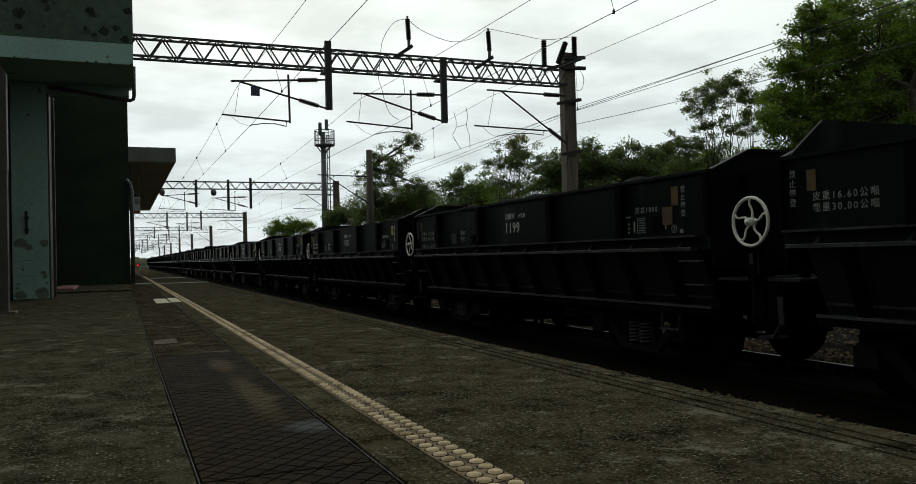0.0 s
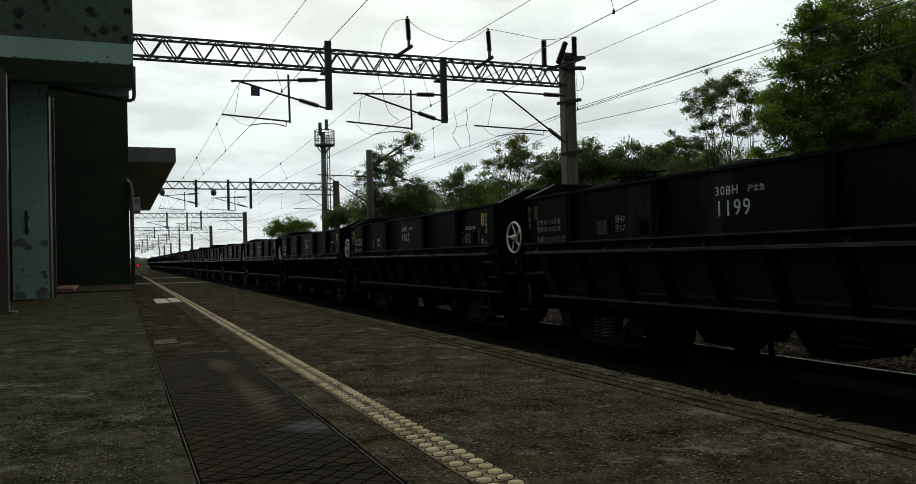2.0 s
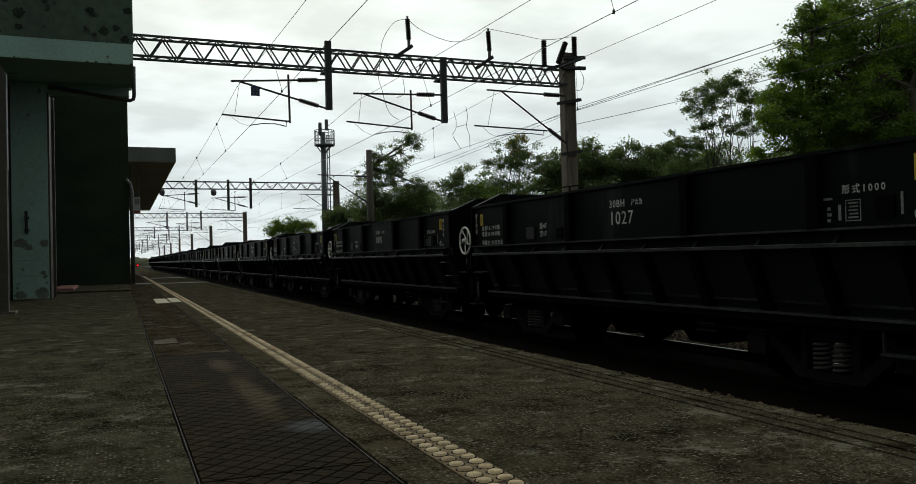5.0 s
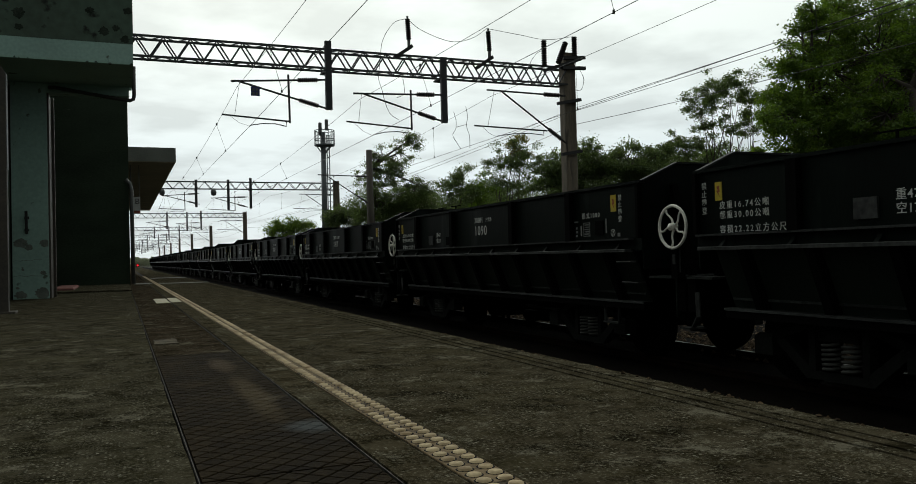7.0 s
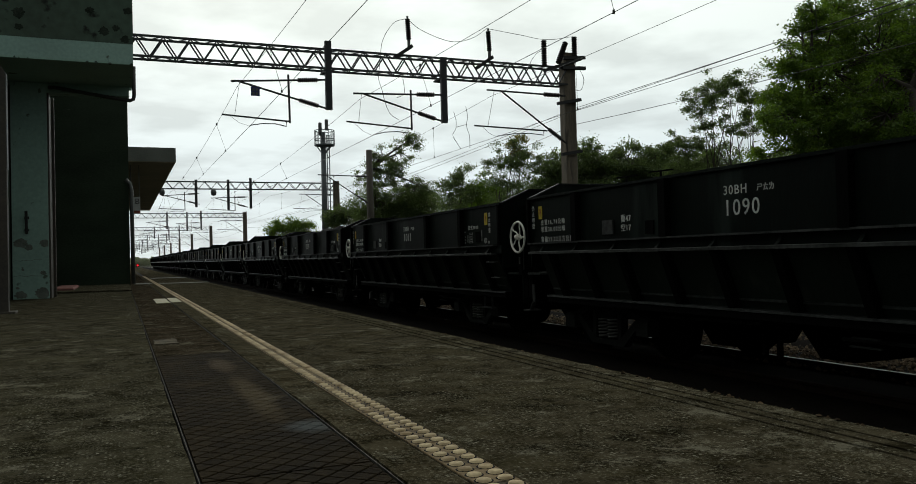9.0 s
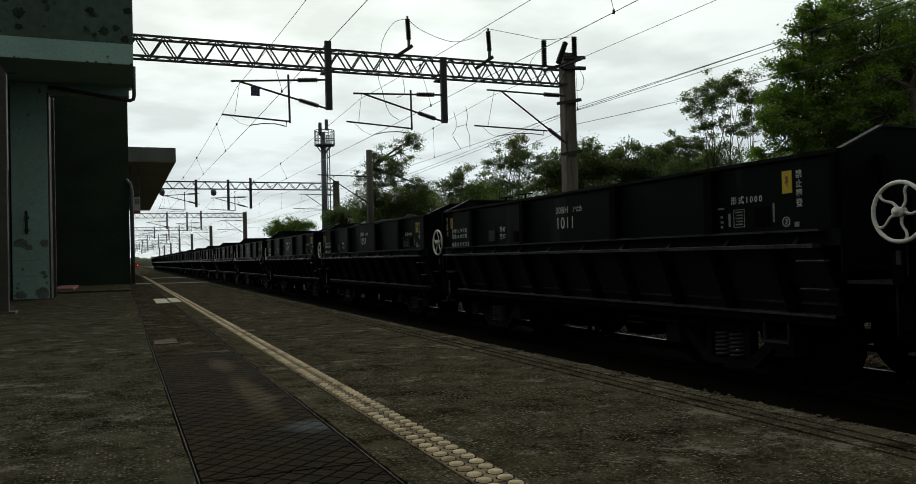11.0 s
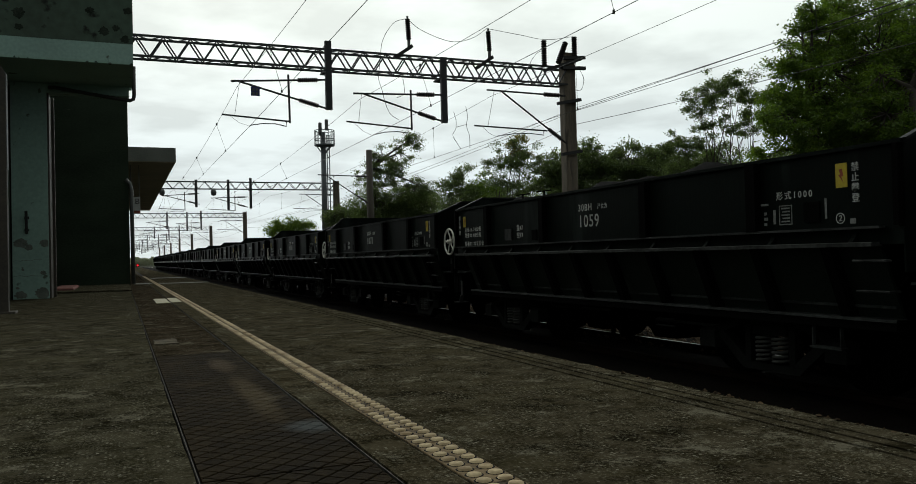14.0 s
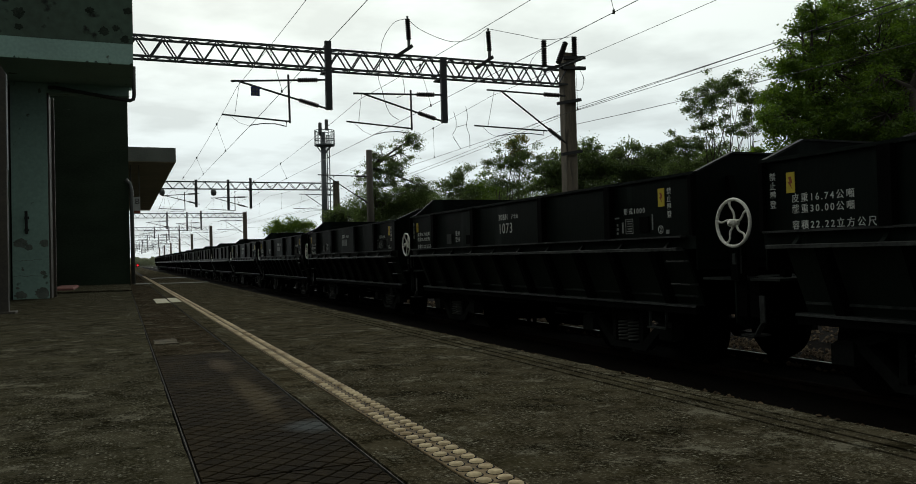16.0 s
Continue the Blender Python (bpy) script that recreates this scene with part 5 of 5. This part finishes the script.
    for j, (px, pz, s) in enumerate(((-1.32, 0.80, 0.11), (-1.22, 0.74, 0.07), (-1.01, 0.80, 0.09), (-1.04, 0.37, 0.05), (-1.33, 0.06, 0.10), (-1.05, 0.08, 0.13), (-1.37, 0.16, 0.03), (-1.30, 0.42, 0.025))):
        rnd = random.Random(40 + j)
        ring = [(px + s * rnd.uniform(0.62, 0.95) * math.cos(a), pz + s * rnd.uniform(0.45, 0.72) * math.sin(a)) for a in (2 * math.pi * q / 22 for q in range(22))]
        ring = [(min(max(x, -1.425), -0.97), max(z, 0.004)) for x, z in ring]
        part("peeled_patch", Mesh().prism(ring, 1, 0.017, 0.0195), PLASTER, b, "bare plaster under peeled paint")
    for j, z in enumerate((0.55, 0.33)):
        rnd = random.Random(60 + j)
        pts = [(-1.42 + 0.045 * q, 0.018, z + rnd.uniform(-0.015, 0.015)) for q in range(9)]
        part("crack", Mesh().tube(pts, 0.004, 4), PLASTER, b, "hairline crack")
    red = tagged(new("step_block", Mesh().block(-1.12, -0.78, 15.6, 17.6, 0.031, 0.075, 0.02).data("step_block", PINK)), "faded red low block on the concrete step", "block")
    post = thing("gate_post", (-1.1, 9.3, 0), "brown steel gate post at the building's corner", "post")
    part("shaft", Mesh().box(-0.09, 0.045, -0.06, 0.06, 0.0, 2.44), BROWN_METAL, post)
    part("header", Mesh().prism([(-0.09, 2.44), (0.045, 2.44), (-0.05, 2.60), (-0.9, 2.75), (-0.9, 2.6), (-0.09, 2.52)], 1, -0.06, 0.06), BROWN_METAL, post)
    part("side_rail", Mesh().box(-0.9, -0.0905, -0.05, 0.05, 1.46, 1.58), PIPE, post, "pale grey cross rail")
    part("infill_panel", Mesh().box(-0.9, -0.0905, -0.015, 0.015, 1.72, 2.42), PIPE, post, "grey infill panel")
    part("edge_strip", Mesh().box(0.0455, 0.052, -0.055, 0.055, 1.46, 2.43), PIPE, post, "worn pale edge")
    part("foot", Mesh().block(-0.16, 0.11, -0.12, 0.12, 0.0, 0.02, 0.005), BROWN_METAL, post)
    c = thing("platform_canopy", (0, 21.4, 0), "flat concrete platform canopy of the neighbouring building", "canopy", kind="structure")
    part("slab", Mesh().box(-6, 1.305, 0, 20, 3.0, 3.35), ROOF_EDGE, c, "weathered concrete canopy slab")
    # added pale sheet: missing bounce light on the underside put into its colour
    part("underside", Mesh().box(-6, 1.285, 0.02, 19.98, 2.985, 2.9985), UNDERSIDE, c, "brownish underside sheet, paled in place of bounce light")
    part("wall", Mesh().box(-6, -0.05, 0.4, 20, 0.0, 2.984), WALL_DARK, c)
    s = thing("hanging_sign", (0.35, 22.2, 1.75), "small white platform sign with red band", "sign")
    part("board", Mesh().box(-0.12, 0.12, -0.012, 0.012, 0.0, 0.42), PAPER_WHITE, s)
    part("band", Mesh().box(-0.12, 0.12, -0.016, -0.0125, 0.0, 0.07), RED, s)
    o = part("lettering", text_mesh("1B", 0.2, BLACK), BLACK, s)
    o.matrix_basis = Matrix.Translation((-0.11, -0.015, 0.24))
    part("hanger", Mesh().bar((-0.1, 0, 0.42), (-0.1, 0, 1.25), 0.02, 0.02).bar((0.1, 0, 0.42), (0.1, 0, 1.25), 0.02, 0.02), PIPE, s)
    g = thing("signal_lamp", (2.05, 120, -0.97), "red signal light on a short post by the platform", "signal")
    part("post", Mesh().tube([(0, 0, 0), (0, 0, 0.95)], 0.05, 8), BLACK, g)
    part("lens", Mesh().tube([(0, -0.1, 1.14), (0, -0.16, 1.14)], 0.11, 14), RED_LAMP, g, "glowing red lens")
    part("housing", Mesh().box(-0.22, 0.22, -0.1, 0.1, 0.92, 1.36), BLACK, g)


# ---- trees ----
def build_tree(y, foliage, seed, leaf=0.14, density=1.0, base=None, stems=1, thick=0.028, gaps=0.25, per=46, label=""):
    """A tree: trunk, limbs to each mass of foliage, twigs to each spray of leaves. foliage is a list of (material, [(x, z, radius)])."""
    rnd, rng = random.Random(seed), np.random.default_rng(seed)
    ground = -0.98
    masses = [m for _, ms in foliage for m in ms]
    top = max(z + r for x, z, r in masses)
    bx = base if base is not None else sum(x * r for x, z, r in masses) / sum(r for x, z, r in masses)
    t = thing("tree", (bx, y, ground), label or "leafy green tree with a forked trunk and open crown", "tree", group="trees beyond the tracks")
    h = top - ground
    wood = Mesh()
    r0 = thick * h
    fork_z = max(0.6, min(z - r for x, z, r in masses) - ground + 0.25 * h) if stems == 1 else 0.34 * h
    forks = []
    for k in range(stems):
        fx = rnd.uniform(-0.10, 0.10) * h * (0.5 if stems == 1 else 1.6)
        fork = Vector((fx, rnd.uniform(-0.3, 0.3), fork_z))
        wood.tube([(fx * 0.25, 0, 0), (fx * 0.5 + rnd.uniform(-0.06, 0.06), 0, fork_z * 0.55), fork], [r0, r0 * 0.8, r0 * 0.62], 8)
        forks.append(fork)
        if stems > 1:
            x, z, r = masses[k % len(masses)]
            tip = Vector((x - bx + rnd.uniform(-0.6, 0.6) * r, rnd.uniform(-0.5, 0.5) * r, z - ground + rnd.uniform(0.0, 0.6) * r))
            wood.tube([fork, fork.lerp(tip, 0.5) + Vector((rnd.gauss(0, 0.10), rnd.gauss(0, 0.10), 0)), tip], [r0 * 0.55, r0 * 0.36, r0 * 0.10], 6)
    off = Vector((seed * 3.1, seed * 1.7, 0))
    for mat, ms in foliage:
        centres, sizes = [], []
        for x, z, r in ms:
            c = Vector((x - bx, rnd.uniform(-0.5, 0.5) * r, z - ground))
            fork = min(forks, key=lambda q: abs(q.x - c.x))
            nodes = []
            bend = Vector((rnd.uniform(-0.2, 0.2), rnd.uniform(-0.2, 0.2), rnd.uniform(0.0, 0.25))) * r
            for q in range(6):
                u = q / 5
                nodes.append(fork.lerp(c + Vector((0, 0, r * 0.3)), u) + bend * math.sin(math.pi * u) + Vector((rnd.gauss(0, 0.03), rnd.gauss(0, 0.03), 0)) * r)
            nodes[0] = fork
            wood.tube(nodes, [r0 * 0.5 * (1 - 0.85 * q / 5) for q in range(6)], 6)
            for _ in range(int(30 * density * r * r) + 10):
                d = Vector((rnd.gauss(0, 1), rnd.gauss(0, 1), rnd.gauss(0, 1))).normalized()
                reach = r * (1 + 0.60 * noise.noise(d * 1.7 + off + c)) * (0.30 + 0.70 * rnd.random() ** 0.45)
                p = c + Vector((d.x * reach, d.y * reach, d.z * reach * 0.92))
                if noise.noise(p * (1.5 / max(0.6, r ** 0.5)) + off) < -gaps or p.z < 0.4:
                    continue
                start = min(nodes[2:], key=lambda q: (q - p).length)
                mid = start.lerp(p, 0.5) + Vector((rnd.gauss(0, 0.08), rnd.gauss(0, 0.08), rnd.uniform(0, 0.15))) * r * 0.6
                wood.tube([start, mid, p], [r0 * 0.10, r0 * 0.06, r0 * 0.02], 4, False)
                centres.append(tuple(p))
                sizes.append(rnd.uniform(0.16, 0.34) * (0.7 + 0.3 * min(2.0, r)) * leaf / 0.13)
        C, S = np.array(centres), np.array(sizes)
        n = np.maximum(8, (2.1 * (0.14 / leaf) ** 1.7 * per * rng.uniform(0.4, 1.5, len(C))).astype(int))
        C, S = np.repeat(C, n, axis=0), np.repeat(S, n)[:, None]
        P = C + rng.normal(0, 1, C.shape) * S * np.array([0.78, 0.78, 0.46])
        U = rng.normal(0, 1, C.shape) * np.array([1, 1, 0.6]) + np.array([0, 0, -0.35])
        U /= np.linalg.norm(U, axis=1)[:, None]
        W = np.cross(U, rng.normal(0, 1, C.shape))
        W /= np.linalg.norm(W, axis=1)[:, None]
        ln, wd = leaf * rng.uniform(0.6, 1.3, len(P))[:, None], leaf * rng.uniform(0.22, 0.38, len(P))[:, None]
        V = np.stack([P, P + U * ln * 0.45 + W * wd, P + U * ln, P + U * ln * 0.45 - W * wd], axis=1).reshape(-1, 3)
        me = bpy.data.meshes.new("crown")
        me.from_pydata(V.tolist(), [], np.arange(len(V)).reshape(-1, 4).tolist())
        me.materials.append(mat)
        part("crown", me, mat, t, "yellowing foliage" if mat is LEAF_YELLOW else "")
    part("trunk", wood, BARK, t, smooth=True)


def build_trees():
    big = "tall broadleaf tree with dense bright green foliage"
    dark = "dark leafy tree in the row behind the tracks"
    thin = "slender tree with thin bare stems and a sparse crown"
    build_tree(24.0, [(LEAF_MID, [(26.06, 6.82, 1.7), (26.46, 8.85, 1.1), (25.17, 9.32, 0.5), (24.1, 7.58, 0.8), (26.92, 4.97, 2.0), (25.6, 8.0, 0.8), (25.6, 9.75, 0.45)])], 1, 0.115, 1.0, per=50, gaps=0.16, label=big)
    build_tree(24.6, [(LEAF_MID, [(28.66, 7.45, 2.5), (31.0, 8.8, 2.6), (30.6, 5.22, 2.4), (28.29, 10.2, 1.4), (28.6, 4.4, 1.8)])], 2, 0.115, 1.0, per=52, gaps=0.22, label=big)
    build_tree(23.3, [(LEAF_MID, [(23.0, 5.1, 0.95), (23.7, 5.8, 1.0), (25.3, 5.0, 1.2)]), (LEAF_BRIGHT, [(24.0, 3.4, 1.1), (22.5, 3.6, 0.8)])], 23, 0.115, 1.2, per=50, label="young tree with fresh yellow-green leaves")
    build_tree(21.0, [(LEAF_MID, [(28.4, 8.6, 1.6), (28.8, 6.4, 2.0), (26.2, 4.9, 1.4)]), (LEAF_BRIGHT, [(25.9, 6.4, 0.9), (27.0, 4.6, 1.2)])], 3, 0.115, 0.8, per=44, gaps=0.14, label=big)
    build_tree(30.0, [(LEAF_DARK, [(24.6, 7.20, 0.85), (25.5, 7.75, 0.85), (26.64, 7.95, 0.95), (27.6, 7.85, 0.8), (28.3, 7.4, 0.8), (25.0, 6.2, 0.6), (26.5, 6.4, 0.5), (27.7, 6.2, 0.55)])], 4, 0.095, 1.0, stems=14, thick=0.0056, gaps=0.15, per=26, label=thin)
    build_tree(30.5, [(LEAF_DARK, [(23.91, 5.42, 0.7), (24.73, 4.98, 0.75), (24.3, 4.1, 0.8)])], 5, 0.095, 1.0, stems=3, thick=0.009, gaps=0.2, per=32, label=thin)
    build_tree(37.0, [(LEAF_DARK, [(21.43, 4.85, 1.15), (20.54, 4.53, 0.9), (21.2, 3.3, 1.6), (22.3, 4.3, 1.2)])], 6, 0.115, 1.5, label=dark)
    build_tree(37.6, [(LEAF_DARK, [(23.23, 5.36, 1.15), (23.93, 4.27, 1.7), (24.4, 5.0, 0.9)])], 7, 0.115, 1.5, label=dark)
    build_tree(36.6, [(LEAF_DARK, [(25.26, 5.24, 1.2), (26.98, 5.12, 1.15), (26.56, 3.98, 1.8), (28.2, 4.7, 1.5)])], 8, 0.115, 1.5, label=dark)
    build_tree(36.0, [(LEAF_YELLOW, [(18.25, 6.0, 0.55), (18.6, 5.5, 0.5)]), (LEAF_DARK, [(18.1, 5.3, 1.0), (17.21, 4.81, 0.75), (19.01, 5.29, 0.75), (18.15, 4.0, 1.3)])], 9, 0.095, 0.85, stems=9, thick=0.0068, gaps=0.08, per=26, label="open-crowned tree with yellowing top leaves and pale stems")
    build_tree(40.0, [(LEAF_DARK, [(17.0, 4.46, 0.95), (16.14, 4.08, 0.6), (16.63, 3.36, 1.0)]), (LEAF_MID, [(17.86, 4.32, 0.7), (18.36, 3.52, 1.2)])], 10, 0.10, 0.95, stems=5, thick=0.009, gaps=0.12, per=30)
    build_tree(50.0, [(LEAF_DARK, [(17.57, 7.92, 0.75), (16.94, 7.01, 0.9), (15.54, 6.71, 0.95), (14.73, 5.75, 0.8), (16.1, 5.59, 0.95), (17.98, 4.84, 1.05)])], 11, 0.115, 1.15, base=14.9, thick=0.026, gaps=0.10, per=34, label="leaning tree with a dark forked trunk and open crown")
    build_tree(52.0, [(LEAF_DARK, [(17.5, 4.0, 1.5), (15.6, 3.8, 1.6), (18.9, 4.0, 1.3)])], 12, 0.125, 1.3, label=dark)
    build_tree(56.0, [(LEAF_DARK, [(15.14, 3.55, 1.1), (14.07, 3.2, 0.9), (16.86, 3.3, 1.4)])], 13, 0.13, 1.2, label=dark)
    build_tree(57.0, [(LEAF_DARK, [(19.54, 3.5, 1.6), (21.5, 3.4, 1.6)])], 16, 0.14, 1.1, label=dark)
    build_tree(84.0, [(LEAF_BRIGHT, [(15.23, 3.75, 0.9), (16.75, 4.05, 0.8), (17.96, 3.7, 0.8), (14.33, 3.5, 0.6), (16.4, 2.8, 1.3)])], 14, 0.17, 1.2, label="small fresh green tree far along the line")
    build_tree(48.0, [(LEAF_DARK, [(20.2, 3.6, 1.4), (22.4, 3.8, 1.6), (24.6, 3.7, 1.6)])], 17, 0.14, 1.1, label=dark)
    build_tree(40.0, [(LEAF_DARK, [(31.0, 4.6, 1.8), (34.0, 5.2, 2.2)])], 15, 0.14, 1.0, label=dark)


# added backdrop closing the horizon; its grey leaves hold the distance haze
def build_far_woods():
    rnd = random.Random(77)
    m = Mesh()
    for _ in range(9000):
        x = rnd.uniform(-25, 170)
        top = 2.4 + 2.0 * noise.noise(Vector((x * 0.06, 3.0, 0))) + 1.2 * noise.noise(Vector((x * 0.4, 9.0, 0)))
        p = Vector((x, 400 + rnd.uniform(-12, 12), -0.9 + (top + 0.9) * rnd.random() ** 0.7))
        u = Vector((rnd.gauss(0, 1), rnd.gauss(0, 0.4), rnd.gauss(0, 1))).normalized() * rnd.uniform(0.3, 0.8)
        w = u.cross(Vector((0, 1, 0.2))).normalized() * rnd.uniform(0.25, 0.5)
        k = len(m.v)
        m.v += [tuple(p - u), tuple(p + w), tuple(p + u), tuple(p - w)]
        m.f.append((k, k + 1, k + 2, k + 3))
    solid("far_woods", m, WOODS, "backdrop woods at the end of the line, haze mixed into their grey-green", "woods", kind="stuff")


build_ground()
build_track(TRACK_X)
PLATFORM = build_platform()
TROUGH = build_trough()
CARS, AXLES = build_wagons()
for n in range(len(PORTALS)):
    build_portal(n)
build_wires()
build_tower()
build_pole()
build_building()
build_trees()
build_far_woods()
build_stones()
build_crumbs()
build_floor_marks()
build_tactile(PLATFORM)
build_lozenges(TROUGH)


# ---- what moves ----
def motions():
    steps = [0.5 * i for i in range(33)]
    for k, car in CARS:
        walk(car, [(t, pose(TRACK_X, k * PITCH_L - train_at(t), RAIL_Z)) for t in steps])
    turns = [0.16 * i for i in range(100)] + [16.0]
    for ws in AXLES:
        y = ws.location.y
        walk(ws, [(t, pose(0, y, 0.40, math.degrees((train_at(t) - train_at(0)) / 0.40))) for t in turns])


motions()
